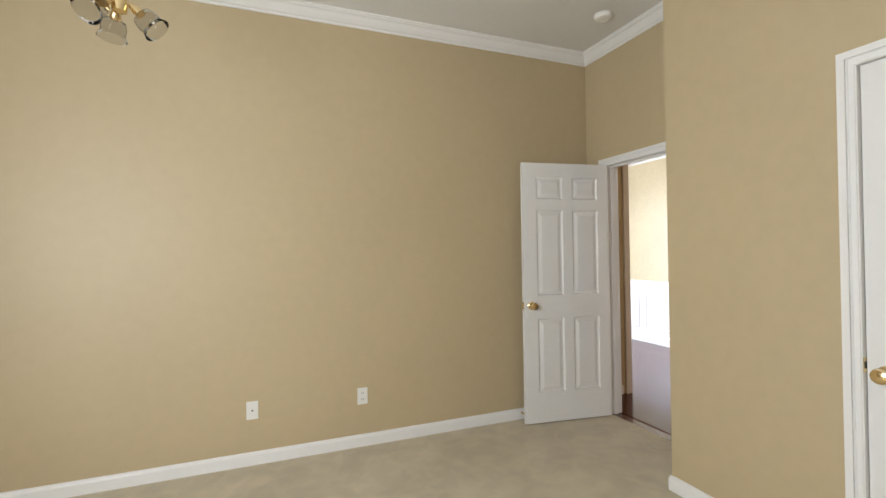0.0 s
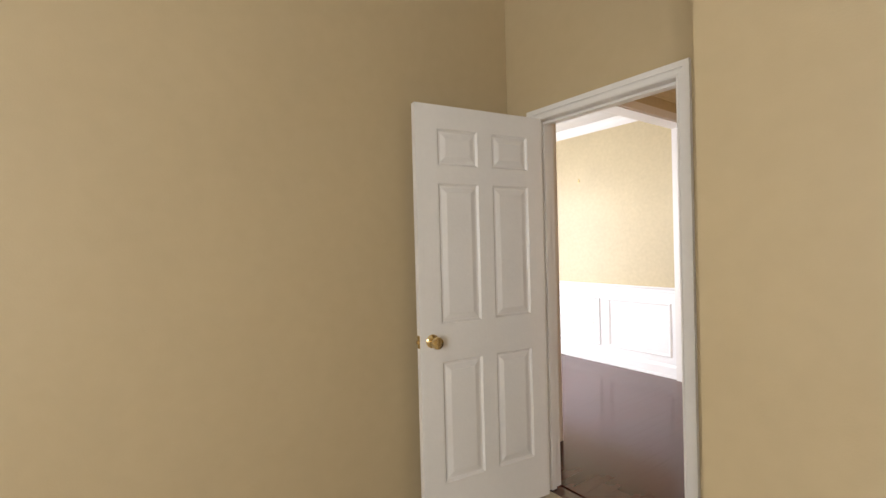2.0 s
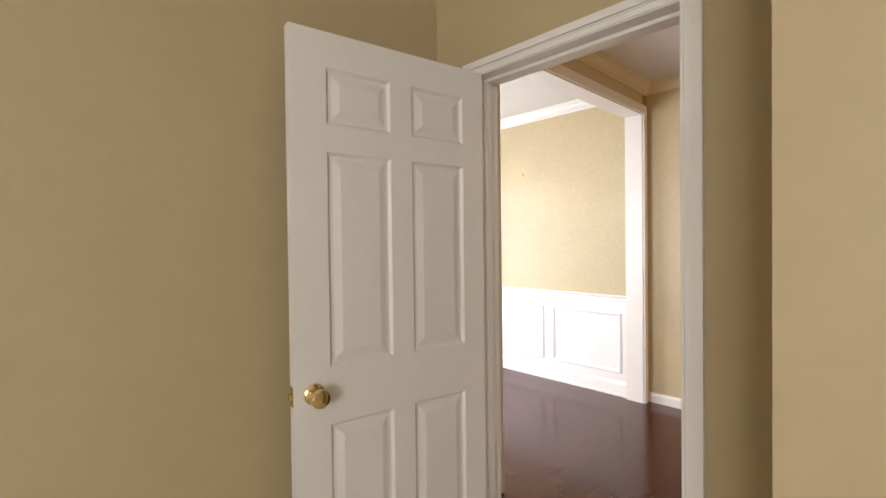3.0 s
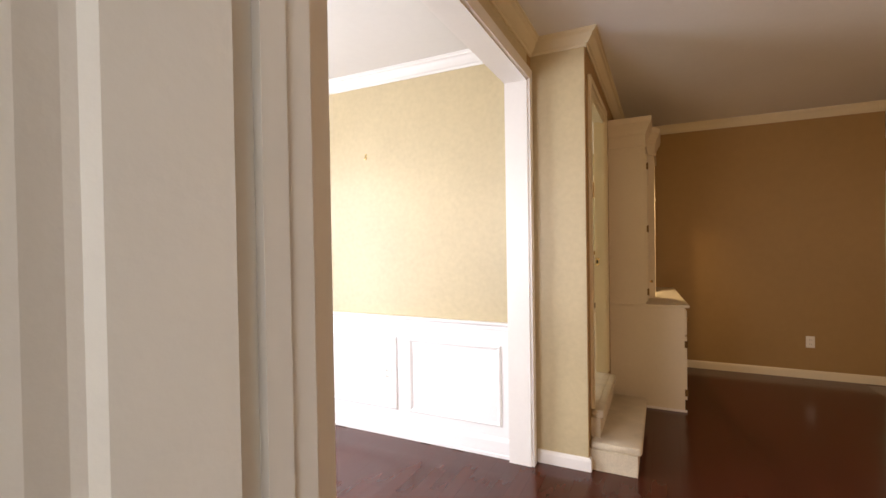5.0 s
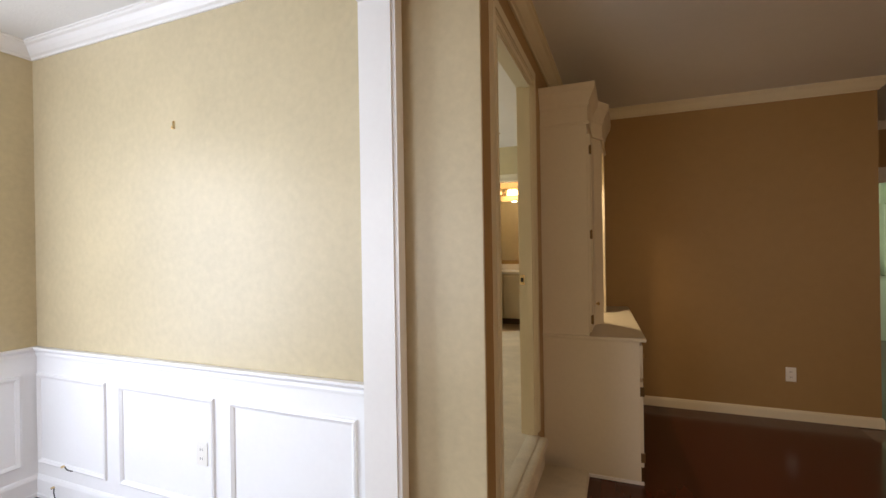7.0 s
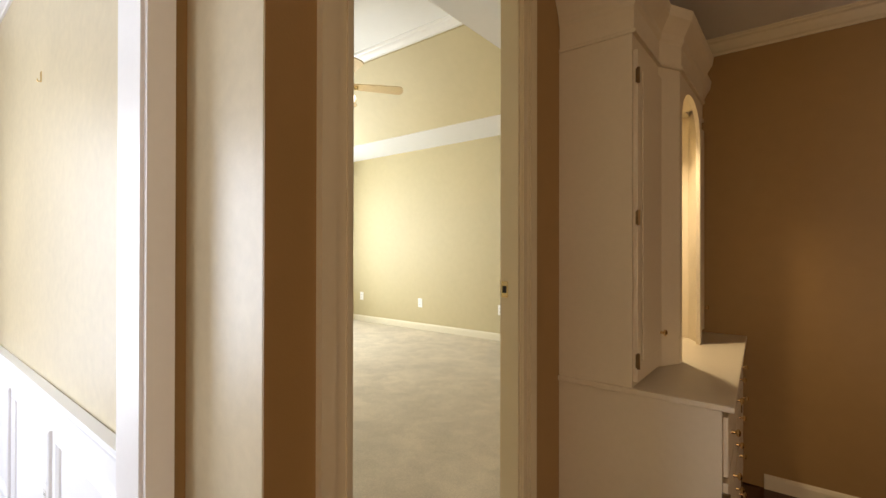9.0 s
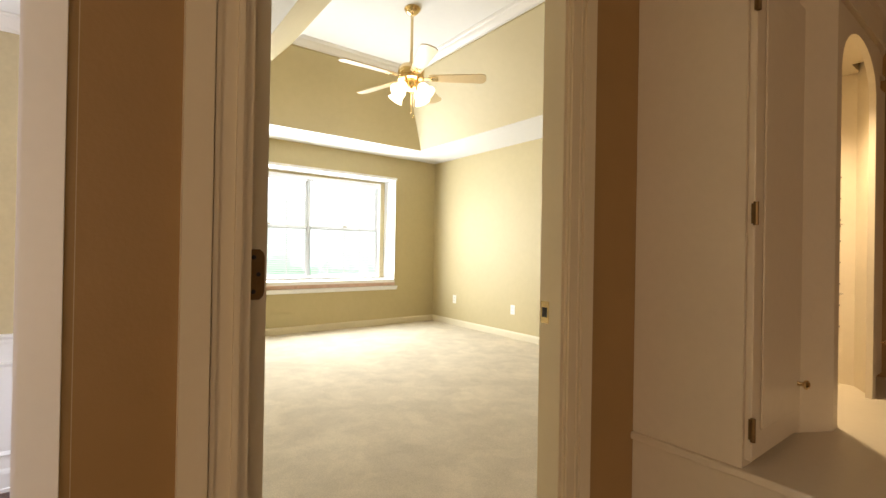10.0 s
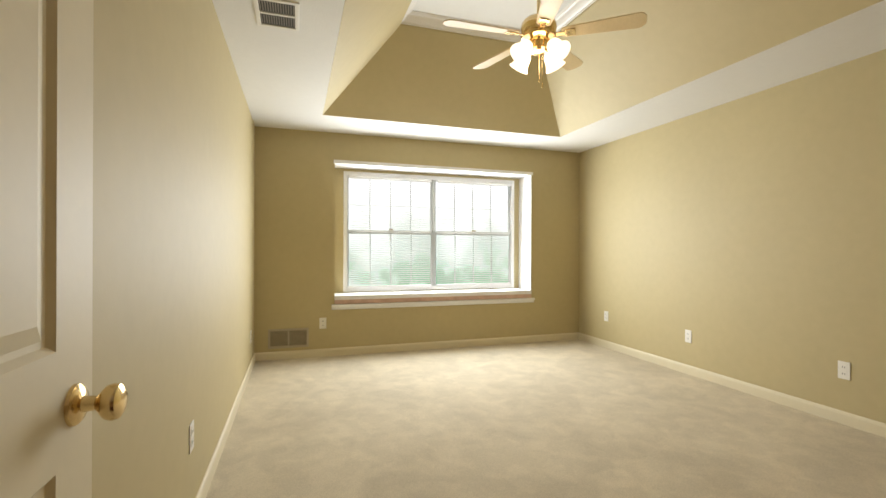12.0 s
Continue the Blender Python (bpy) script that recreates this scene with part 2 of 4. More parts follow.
CROWN = [(0, 0), (0, -0.10), (0.012, -0.10), (0.016, -0.086), (0.03, -0.078), (0.05, -0.055), (0.066, -0.03), (0.082, -0.022), (0.086, -0.012), (0.095, -0.010), (0.095, 0)]
CROWN = [(0.85 * a, 0.85 * b) for a, b in CROWN]
BASE = [(0, 0), (0.014, 0), (0.014, 0.062), (0.010, 0.076), (0.004, 0.083), (0, 0.083)]
RAIL = [(0, -0.05), (0.012, -0.05), (0.016, -0.035), (0.014, -0.022), (0.024, -0.012), (0.034, -0.004), (0.034, 0.008), (0, 0.008)]


def run(name, profile, path, material=None, label="", closed=False, flip=False):
    bm = bmesh.new()
    sweep(bm, [(-o if flip else o, u) for o, u in profile], path, closed)
    return tagged(link(name, bm, material or TRIM), label, kind="structure")


def lathe(bm, profile, m=Matrix(), seg=24):
    """Turn (radius, height) pairs about z."""
    rings = []
    for r, z in profile:
        rings.append([bm.verts.new(m @ Vector((r * math.cos(2 * math.pi * i / seg), r * math.sin(2 * math.pi * i / seg), z))) for i in range(seg)])
    for a, b in zip(rings, rings[1:]):
        for i in range(seg):
            bm.faces.new((a[i], a[(i + 1) % seg], b[(i + 1) % seg], b[i]))
    for ring in (rings[0], rings[-1]):
        if (ring[0].co - ring[seg // 2].co).length > 1e-4:
            bm.faces.new(ring)


# ---- plan ----
H1, H2 = 3.035, 2.70     # ceilings of the small bedroom and of the hall, dining and family rooms
DX0, DX1 = 0.225, 0.985  # small bedroom doorway
DH = 2.04
AX0, AX1 = -0.295, -0.155  # wall with the wide cased opening
AY0, AY1 = 0.60, 2.49
AH = 2.44
YD = 2.545               # dining back wall
X3, X3B = 0.185, 0.108   # wall of the large bedroom's doorway
MY0, MY1 = 2.785, 3.556   # large bedroom doorway
ZM = 0.35
MH = ZM + 2.035
YH = 2.585               # hall end wall
YF, XF = 5.40, 2.515     # far wall and its free end
YG = 7.0                 # wall beyond the far wall
XD = -2.62               # dining side wall
XW = -4.70               # large bedroom window wall
YL, YR = 2.783, 6.645
WY0, WY1, WZ0, WZ1 = 3.58, 5.95, 0.95, 2.43
HM = 2.745
CX, CY = 1.28, -0.50     # outer corner of the closet

# ---- structure: small bedroom ----
boxes("floor_bedroom", CARPET, [(-0.12, 4.3, -4.6, 0.03, -0.1, 0.0)], "beige cut-pile carpet of the small bedroom")
boxes("ceiling_bedroom", CEIL, [(-0.12, 4.3, -4.6, 0.0, H1, H1 + 0.1)], "flat white painted bedroom ceiling")
boxes("wall_bedroom_long", TAN, [(-0.12, 0, -4.6, 0.0, 0, H1)], "tan painted wall of the small bedroom")
boxes("wall_bedroom_door", TAN, [(-0.155, DX0 - 0.02, 0, 0.12, 0, H1), (DX0 - 0.02, DX1 + 0.02, 0, 0.12, DH + 0.02, H1), (DX1 + 0.02, 4.3, 0, 0.12, 0, H1)], "tan painted wall round the bedroom doorway")
boxes("wall_closet_return", TAN, [(CX, CX + 0.1, CY + 0.1, 0, 0, H1)], "tan painted closet wall")
boxes("wall_closet", TAN, [(CX, 2.145, CY, CY + 0.1, 0, H1), (2.145, 2.945, CY, CY + 0.1, 2.06, H1), (2.945, 4.3, CY, CY + 0.1, 0, H1)], "tan painted closet wall with an outer corner")
boxes("wall_bedroom_window", TAN, [(-0.12, 2.0, -4.72, -4.6, 0, H1), (4.0, 4.3, -4.72, -4.6, 0, H1), (2.0, 4.0, -4.72, -4.6, 0, 0.7), (2.0, 4.0, -4.72, -4.6, 2.3, H1)], "tan painted wall with the bedroom window")
boxes("wall_bedroom_east", TAN, [(4.18, 4.3, -4.6, CY, 0, H1)], "tan painted wall")

# ---- structure: hall, dining, family ----
FLOOR = boxes("floor_hall", WOOD, [(XD - 0.12, -0.12, -1.2, 0.12, -0.1, -0.006), (XD - 0.12, 6.0, 0.12, 9.6, -0.1, -0.006), (-0.12, 6.0, 0.03, 0.12, -0.1, -0.006)], "glossy dark cherry hardwood floor")
boxes("ceiling_hall", CEIL, [(AX0, 6.0, 0.12, 9.6, H2, H2 + 0.1)], "flat painted ceiling of the hall and family room")
boxes("ceiling_dining", CEIL, [(XD - 0.12, -0.13, -1.2, 0.12, H2, H2 + 0.1), (XD - 0.12, AX0, 0.12, YD, H2, H2 + 0.1)], "flat white dining room ceiling")
boxes("wall_dining_near", GOLD, [(-0.13, -0.122, -1.2, 0, 0, H2), (-0.285, -0.13, 0.0, 0.12, 0, H2)], "golden painted dining wall")
boxes("wall_arch", GOLD, [(AX0, AX1, 0.12, AY0 - 0.02, 0, H2), (AX0, AX1, AY0 - 0.02, AY1 + 0.02, AH + 0.02, H2)], "golden painted wall over the wide cased opening")
boxes("wall_dining_back", GOLD, [(XD - 0.12, AX0, YD, YL - 0.01, 0, H2 + 0.2)], "golden painted dining wall")
boxes("wall_hall_end", GOLD, [(AX0, X3 - 0.004, YH, YL - 0.01, 0, H2), (AX0, AX1, AY1 + 0.02, YH, 0, H2)], "golden painted end wall of the hall")
SY0, SY1, SZ0, SZ1 = 0.1, 1.68, 0.30, 2.30
boxes("wall_dining_side", GOLD, [(XD - 0.12, XD, -1.2, SY0, 0, H2), (XD - 0.12, XD, SY1, YD, 0, H2), (XD - 0.12, XD, SY0, SY1, 0, SZ0), (XD - 0.12, XD, SY0, SY1, SZ1, H2)], "golden painted dining side wall with a window")
# unseen wall, opened only to go with the added dining fill
boxes("wall_dining_south", GOLD, [(XD, -2.15, -1.3, -1.2, 0, H2), (-0.75, -0.13, -1.3, -1.2, 0, H2), (-2.15, -0.75, -1.3, -1.2, 0, 0.6), (-2.15, -0.75, -1.3, -1.2, 2.2, H2)], "unseen golden painted dining wall with an added window opening")
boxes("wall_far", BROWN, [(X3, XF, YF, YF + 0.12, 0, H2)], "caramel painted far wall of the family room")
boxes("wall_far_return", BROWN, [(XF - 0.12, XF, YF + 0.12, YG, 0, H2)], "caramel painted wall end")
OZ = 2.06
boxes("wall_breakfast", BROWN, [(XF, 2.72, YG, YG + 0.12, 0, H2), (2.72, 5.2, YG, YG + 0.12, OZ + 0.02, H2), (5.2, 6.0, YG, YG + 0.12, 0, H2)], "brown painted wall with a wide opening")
boxes("wall_curtain_room", PALEGREEN, [(1.5, 6.0, 9.4, 9.5, 0, H2)], "pale green painted wall of the far room")
boxes("wall_curtain_room_side", PALEGREEN, [(1.4, 1.5, YG + 0.12, 9.5, 0, H2), (1.5, XF, YG, YG + 0.12, 0, H2)], "pale green painted side wall of the far room")
# unseen wall; its opening only goes with the added family fill
boxes("wall_family_east", BROWN, [(4.6, 4.72, 0.12, 0.6, 0, H2), (4.6, 4.72, 2.2, 9.6, 0, H2), (4.6, 4.72, 0.6, 2.2, 2.4, H2), (4.6, 4.72, 0.6, 2.2, 0, 0.4)], "unseen caramel painted wall with an opening by the fill lamp")
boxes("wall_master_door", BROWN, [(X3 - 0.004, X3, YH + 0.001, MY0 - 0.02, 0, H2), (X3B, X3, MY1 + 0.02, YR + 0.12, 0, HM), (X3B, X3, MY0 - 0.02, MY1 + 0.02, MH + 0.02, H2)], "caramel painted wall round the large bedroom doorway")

# ---- structure: large bedroom ----
boxes("floor_master", CARPET, [(XW - 0.1, X3 - 0.001, YL - 0.02, YR + 0.1, ZM - 0.1, ZM)], "beige cut-pile carpet of the large bedroom")
BX0, BX1, BH = -0.82, -0.06, 2.30  # bathroom doorway in the bedroom's side wall
boxes("wall_master_side", MTAN, [(XW - 0.3, BX0 - 0.02, YR, YR + 0.12, 0.0, HM), (BX1 + 0.02, X3B, YR, YR + 0.12, 0.0, HM), (BX0 - 0.02, BX1 + 0.02, YR, YR + 0.12, BH + 0.02, HM)], "tan painted bedroom wall with the bathroom doorway")
boxes("wall_master_left", MTAN, [(XW, X3B - 0.001, YL - 0.01, YL, ZM - 0.05, HM)], "tan painted bedroom wall beside the door")
XB = XW - 0.30
boxes("wall_master_window", MTAN, [(XB, XW, YL - 0.25, WY0, ZM - 0.2, HM), (XB, XW, WY1, YR, ZM - 0.2, HM), (XB, XW, WY0, WY1, ZM - 0.2, WZ0), (XB, XW, WY0, WY1, WZ1, HM),
                                   (XB - 0.1, XB, YL - 0.25, 3.70, ZM - 0.2, HM), (XB - 0.1, XB, 5.87, YR, ZM - 0.2, HM), (XB - 0.1, XB, 3.70, 5.87, ZM - 0.2, 1.0), (XB - 0.1, XB, 3.70, 5.87, 2.39, HM)], "tan painted wall with a deep window recess")
BATH = mat("amber_bathroom_paint", (0.42, 0.27, 0.10), 0.55, vary=0.05, scale=2)
YB = 7.72
boxes("floor_bathroom", mat("tan_bathroom_tile", (0.36, 0.27, 0.18), 0.35, vary=0.08, scale=5), [(-2.1, 0.3, YR + 0.1, YB + 0.1, ZM - 0.1, ZM - 0.002)], "tan tiled bathroom floor")
boxes("ceiling_bathroom", CEIL, [(-2.1, 0.3, YR + 0.12, YB + 0.1, HM, HM + 0.08)], "flat white bathroom ceiling")
boxes("wall_bathroom", BATH, [(-2.1, 0.3, YB, YB + 0.1, ZM - 0.1, HM), (-2.1, -2.0, YR + 0.12, YB, ZM - 0.1, HM), (0.2, 0.3, YR + 0.12, YB, ZM - 0.1, HM)], "amber painted bathroom wall")
TX0, TX1, TY0, TY1 = -4.078, -0.60, 3.417, 5.964
TO, UZ = 0.60, 3.39
UX0, UX1, UY0, UY1 = TX0 + TO, TX1 - TO, TY0 + TO, TY1 - TO


def tray():
    def ring(bm, x0, x1, y0, y1, z):
        return [bm.verts.new(v) for v in ((x0, y0, z), (x1, y0, z), (x1, y1, z), (x0, y1, z))]

    def shell(name, material, label, *rings):
        bm = bmesh.new()
        rs = [ring(bm, *r) for r in rings]
        for a, b in zip(rs, rs[1:] + rs[:1]):
            for i in range(4):
                bm.faces.new((a[i], a[(i + 1) % 4], b[(i + 1) % 4], b[i]))
        return tagged(link(name, bm, material), label, kind="structure")
    shell("ceiling_master", CEIL, "flat white border of the tray ceiling", (XW, X3B, YL, YR, HM), (TX0, TX1, TY0, TY1, HM), (TX0, TX1, TY0, TY1, HM + 0.05), (XW, X3B, YL, YR, HM + 0.05))
    t = 0.04
    shell("ceiling_tray_slope", MTAN, "tan painted slopes of the tray ceiling", (TX0 + 0.001, TX1 - 0.001, TY0 + 0.001, TY1 - 0.001, HM), (UX0, UX1, UY0, UY1, UZ), (UX0, UX1, UY0, UY1, UZ + 0.1), (UX0 - t, UX1 + t, UY0 - t, UY1 + t, UZ + 0.1), (TX0 - t, TX1 + t, TY0 - t, TY1 + t, HM + 0.05))
    boxes("ceiling_tray_top", CEIL, [(UX0 - t, UX1 + t, UY0 - t, UY1 + t, UZ + 0.1, UZ + 0.2)], "raised flat white top of the tray ceiling")


tray()

# ---- trim ----
run("trim_crown_bedroom", CROWN, [(CX, 0, H1), (0, 0, H1), (0, -4.6, H1)], label="white crown moulding of the small bedroom")
run("baseboard_bedroom", BASE, [(DX0 - 0.06, 0, 0), (0, 0, 0), (0, -4.6, 0)], label="white baseboard of the small bedroom")
run("baseboard_closet", BASE, [(2.10, CY, 0), (CX, CY, 0), (CX, 0, 0)][::1], label="white baseboard of the closet wall")
run("trim_crown_dining", CROWN, [(AX0, YD, H2), (XD, YD, H2), (XD, -1.2, H2)], label="white crown moulding of the dining room")
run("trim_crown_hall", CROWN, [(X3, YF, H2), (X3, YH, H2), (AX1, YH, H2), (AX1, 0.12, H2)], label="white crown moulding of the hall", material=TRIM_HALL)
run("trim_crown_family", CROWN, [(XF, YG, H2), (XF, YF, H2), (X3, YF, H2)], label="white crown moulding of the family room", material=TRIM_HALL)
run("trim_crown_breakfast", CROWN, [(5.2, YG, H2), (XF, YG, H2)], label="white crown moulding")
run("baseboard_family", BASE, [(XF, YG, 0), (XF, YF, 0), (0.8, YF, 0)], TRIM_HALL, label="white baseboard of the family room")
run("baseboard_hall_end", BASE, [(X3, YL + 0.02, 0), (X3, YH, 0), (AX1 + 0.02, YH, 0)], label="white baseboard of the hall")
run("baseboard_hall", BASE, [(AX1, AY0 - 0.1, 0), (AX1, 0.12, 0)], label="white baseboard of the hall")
run("baseboard_master_end", BASE, [(X3B, YR, ZM), (BX1 + 0.086, YR, ZM)], DIMTRIM, label="white baseboard beside the bathroom doorway")
run("baseboard_master", BASE, [(BX0 - 0.086, YR, ZM), (XW, YR, ZM), (XW, YL, ZM), (X3B - 0.07, YL, ZM)], DIMTRIM, label="white baseboard of the large bedroom")
run("trim_crown_tray", CROWN, [(UX1, UY1, UZ + 0.1), (UX0, UY1, UZ + 0.1), (UX0, UY0, UZ + 0.1), (UX1, UY0, UZ + 0.1)], label="cream crown moulding round the tray top", closed=True)


def casing(name, u0, u1, z0, z1, w, at, axis, out, label, paint=TRIM, w0=None):
    """White casing of an opening, u0..u1 and up to z1, on the plane axis = at, standing out by out."""
    bm = bmesh.new()
    w0 = w0 or w
    # base board, outer band and inner bead: from, to, thickness, all measured outwards from the opening
    for near, far, lo, hi in ((0.0, 1.0, 0.0, 0.010), (0.55, 1.0, 0.010, 0.019), (0.06, 0.17, 0.010, 0.015), (0.44, 0.52, 0.010, 0.014)):
        e = []
        e.append((u0 - w0 * far, u0 - w0 * near, z0, z1 + w * far))
        e.append((u1 + w * near, u1 + w * far, z0, z1 + w * far))
        e.append((u0 - w0 * near, u1 + w * near, z1 + w * near, z1 + w * far))
        la, lb = sorted((at + out * lo, at + out * hi))
        for p, q, c, d in e:
            if axis == "y":
                box(bm, p, q, la, lb, c, d)
            else:
                box(bm, la, lb, p, q, c, d)
    return tagged(link(name, bm, paint), label, kind="structure")


# thin brown sheet over the golden wall: corner shade put into colour
boxes("wall_hall_shade_strip", BROWN, [(AX1, AX1 + 0.003, AY1 + 0.02, YH, 0.085, H2 - 0.09)], "brown strip standing in for the shade between the opening casing and the corner")
casing("trim_door_casing", DX0, DX1, 0, DH, 0.057, 0, "y", -1, "white moulded door casing")
casing("trim_door_casing_hall", DX0, DX1, 0, DH, 0.057, 0.12, "y", 1, "white moulded door casing")
boxes("door_1_jamb", TRIM, [(DX0 - 0.02, DX0, 0, 0.12, 0, DH), (DX1, DX1 + 0.02, 0, 0.12, 0, DH), (DX0 - 0.02, DX1 + 0.02, 0, 0.12, DH, DH + 0.02), (DX0, DX0 + 0.012, 0.045, 0.08, 0, DH), (DX1 - 0.012, DX1, 0.045, 0.08, 0, DH), (DX0 + 0.012, DX1 - 0.012, 0.045, 0.08, DH - 0.012, DH)], "white painted door jamb with a stop")
# white casing with its shade put into the paint colour
casing("trim_master_casing", MY0, MY1, ZM, MH, 0.10, X3, "x", 1, "white moulded door casing in a dimmed, warm tone", DIMTRIM, w0=0.084)
casing("trim_bathroom_casing", BX0, BX1, ZM, BH, 0.085, YR, "y", -1, "cream moulded casing of the bathroom doorway", DIMTRIM)
boxes("door_4_jamb", DIMTRIM, [(BX0 - 0.02, BX0, YR, YR + 0.12, ZM, BH), (BX1, BX1 + 0.02, YR, YR + 0.12, ZM, BH), (BX0 - 0.02, BX1 + 0.02, YR, YR + 0.12, BH, BH + 0.02)], "cream painted bathroom door jamb")
boxes("door_2_jamb", DIMTRIM, [(X3B, X3, MY0 - 0.02, MY0, ZM, MH), (X3B, X3, MY1, MY1 + 0.02, ZM, MH), (X3B, X3, MY0 - 0.02, MY1 + 0.02, MH, MH + 0.02), (X3B + 0.045, X3B + 0.08, MY0, MY0 + 0.012, ZM, MH), (X3B + 0.045, X3B + 0.08, MY1 - 0.012, MY1, ZM, MH), (X3B + 0.045, X3B + 0.08, MY0 + 0.012, MY1 - 0.012, MH - 0.012, MH)], "white painted door jamb with a stop")
boxes("trim_arch_lining", TRIM, [(AX0 - 0.003, AX1 + 0.003, AY1, AY1 + 0.02, 0, AH), (AX0 - 0.003, AX1 + 0.003, AY0 - 0.02, AY0, 0, AH), (AX0 - 0.003, AX1 + 0.003, AY0 - 0.02, AY1 + 0.02, AH, AH + 0.02)], "white lining of the wide cased opening")
boxes("trim_arch_casing", TRIM, [(AX1 + 0.003, AX1 + 0.02, AY1 + 0.008, YH - 0.030, 0, AH + 0.075), (AX1 + 0.003, AX1 + 0.02, AY0 - 0.07, AY0 - 0.006, 0, AH + 0.075), (AX1 + 0.003, AX1 + 0.02, AY0 - 0.006, AY1 + 0.008, AH + 0.008, AH + 0.075)], "white casing of the wide opening")

# ---- doors ----


def panel_door(name, m, w, h, label, kz=0.915, material=DOOR, leaf_on_jamb=None):
    """A six-panel door: hinge edge at the origin, leaf along +x, thickness along y."""
    T = 0.035
    d = thing(name, m, label, "door")
    sx = w * 0.142
    mid = w * 0.112
    cols = ((sx - 0.008, (w - mid) / 2 - 0.008), ((w + mid) / 2 - 0.008, w - sx - 0.008))
    rows = ((0.23, 0.81), (0.99, 1.66), (1.745, 1.92))
    rows = tuple((a * h / 2.03, b * h / 2.03) for a, b in rows)
    bm = bmesh.new()
    xs = sorted({0, w, *[c for col in cols for c in col]})
    zs = sorted({0, h, *[c for row in rows for c in row]})
    for i in range(len(xs) - 1):
        for j in range(len(zs) - 1):
            if any(abs(xs[i] - c[0]) < 1e-6 for c in cols) and any(abs(zs[j] - r[0]) < 1e-6 for r in rows):
                continue
            for y in (0, T):
                vs = [bm.verts.new(v) for v in ((xs[i], y, zs[j]), (xs[i + 1], y, zs[j]), (xs[i + 1], y, zs[j + 1]), (xs[i], y, zs[j + 1]))]
                bm.faces.new(vs if y == 0 else vs[::-1])
    for a, b in (((0, 0), (0, h)), ((w, 0), (w, h)), ((0, 0), (w, 0)), ((0, h), (w, h))):
        vs = [bm.verts.new(v) for v in ((a[0], 0, a[1]), (b[0], 0, b[1]), (b[0], T, b[1]), (a[0], T, a[1]))]
        bm.faces.new(vs)
    bmesh.ops.remove_doubles(bm, verts=bm.verts, dist=1e-5)
    part("leaf", bm, material, d)
    for c in cols:
        for r in rows:
            bm = bmesh.new()
            for y, s in ((0, 1), (T, -1)):
                prev = None
                for inset, depth in ((0, 0), (0.010, 0.009), (0.020, 0.009), (0.045, 0.002)):
                    ring = [bm.verts.new(v) for v in ((c[0] + inset, y + s * depth, r[0] + inset), (c[1] - inset, y + s * depth, r[0] + inset), (c[1] - inset, y + s * depth, r[1] - inset), (c[0] + inset, y + s * depth, r[1] - inset))]
                    if prev:
                        for k in range(4):
                            bm.faces.new((prev[k], prev[(k + 1) % 4], ring[(k + 1) % 4], ring[k]))
                    prev = ring
                bm.faces.new(prev)
            part("panel", bm, material, d)
    for s in (-1, 1):
        km = Matrix.Translation((w - 0.062, T if s > 0 else 0, kz)) @ Matrix.Rotation(radians(-90 * s), 4, "X")
        bm = bmesh.new()
        lathe(bm, [(0.0, 0), (0.033, 0), (0.032, 0.005), (0.026, 0.010), (0.013, 0.013), (0.011, 0.030), (0.018, 0.036), (0.027, 0.044), (0.0295, 0.053), (0.027, 0.062), (0.018, 0.067), (0.0001, 0.068)], km)
        part("door_knob", bm, BRASS, d, "polished brass round knob", True)
    bm = bmesh.new()
    box(bm, w, w + 0.0015, 0.005, T - 0.005, kz - 0.03, kz + 0.03)
    box(bm, w, w + 0.010, 0.011, T - 0.011, kz - 0.008, kz + 0.008)
    part("latch_plate", bm, BRASS, d, "brass latch plate")
    for hz in (0.2, 1.005, 1.82):
        if leaf_on_jamb:
            bm = bmesh.new()
            a, b, c, e = leaf_on_jamb
            box(bm, a, b, c, e, m.translation.z + hz - 0.044, m.translation.z + hz + 0.044, 0.0008)
            bmesh.ops.transform(bm, matrix=m.inverted(), verts=bm.verts)
            part("jamb_hinge_leaf", bm, OLDBRASS, d, "aged brass hinge leaf screwed to the jamb")
        if leaf_on_jamb:
            bm = bmesh.new()
            q = [(0.008, -0.044), (0.046, -0.044), (0.046, 0.044), (0.008, 0.044), (0.002, 0.038), (0.0, 0.03), (0.0, -0.03), (0.002, -0.038)]
            fr, bk = [bm.verts.new((-0.0025, y + 0.004, hz + z)) for y, z in q], [bm.verts.new((0.0, y + 0.004, hz + z)) for y, z in q]
            bm.faces.new(fr)
            bm.faces.new(bk[::-1])
            for i in range(8):
                bm.faces.new((fr[i], bk[i], bk[(i + 1) % 8], fr[(i + 1) % 8]))
            hinge = part("hinge", bm, OLDBRASS, d, "aged brass butt hinge with rounded corners")
            for za, zb in ((-0.044, -0.030), (-0.009, 0.009), (0.030, 0.044)):
                bm = bmesh.new()
                lathe(bm, [(0.0001, za), (0.0065, za), (0.0065, zb), (0.0001, zb)], Matrix.Translation((-0.001, 0.0545, hz)), 12)
                part("knuckle", bm, OLDBRASS, hinge, smooth=True)
            for y, z in ((0.022, -0.03), (0.014, 0.0), (0.022, 0.03)):
                bm = bmesh.new()
                lathe(bm, [(0.0001, 0), (0.004, 0), (0.003, 0.001), (0.0001, 0.0012)], Matrix.Translation((-0.0025, y, hz + z)) @ Matrix.Rotation(radians(-90), 4, "Y"), 10)
                part("screw", bm, DARK, hinge, "dark screw head")
        else:
            bm = bmesh.new()
            lathe(bm, [(0.0001, -0.046), (0.007, -0.045), (0.007, 0.045), (0.0001, 0.046)], Matrix.Translation((-0.004, -0.004, hz)), 10)
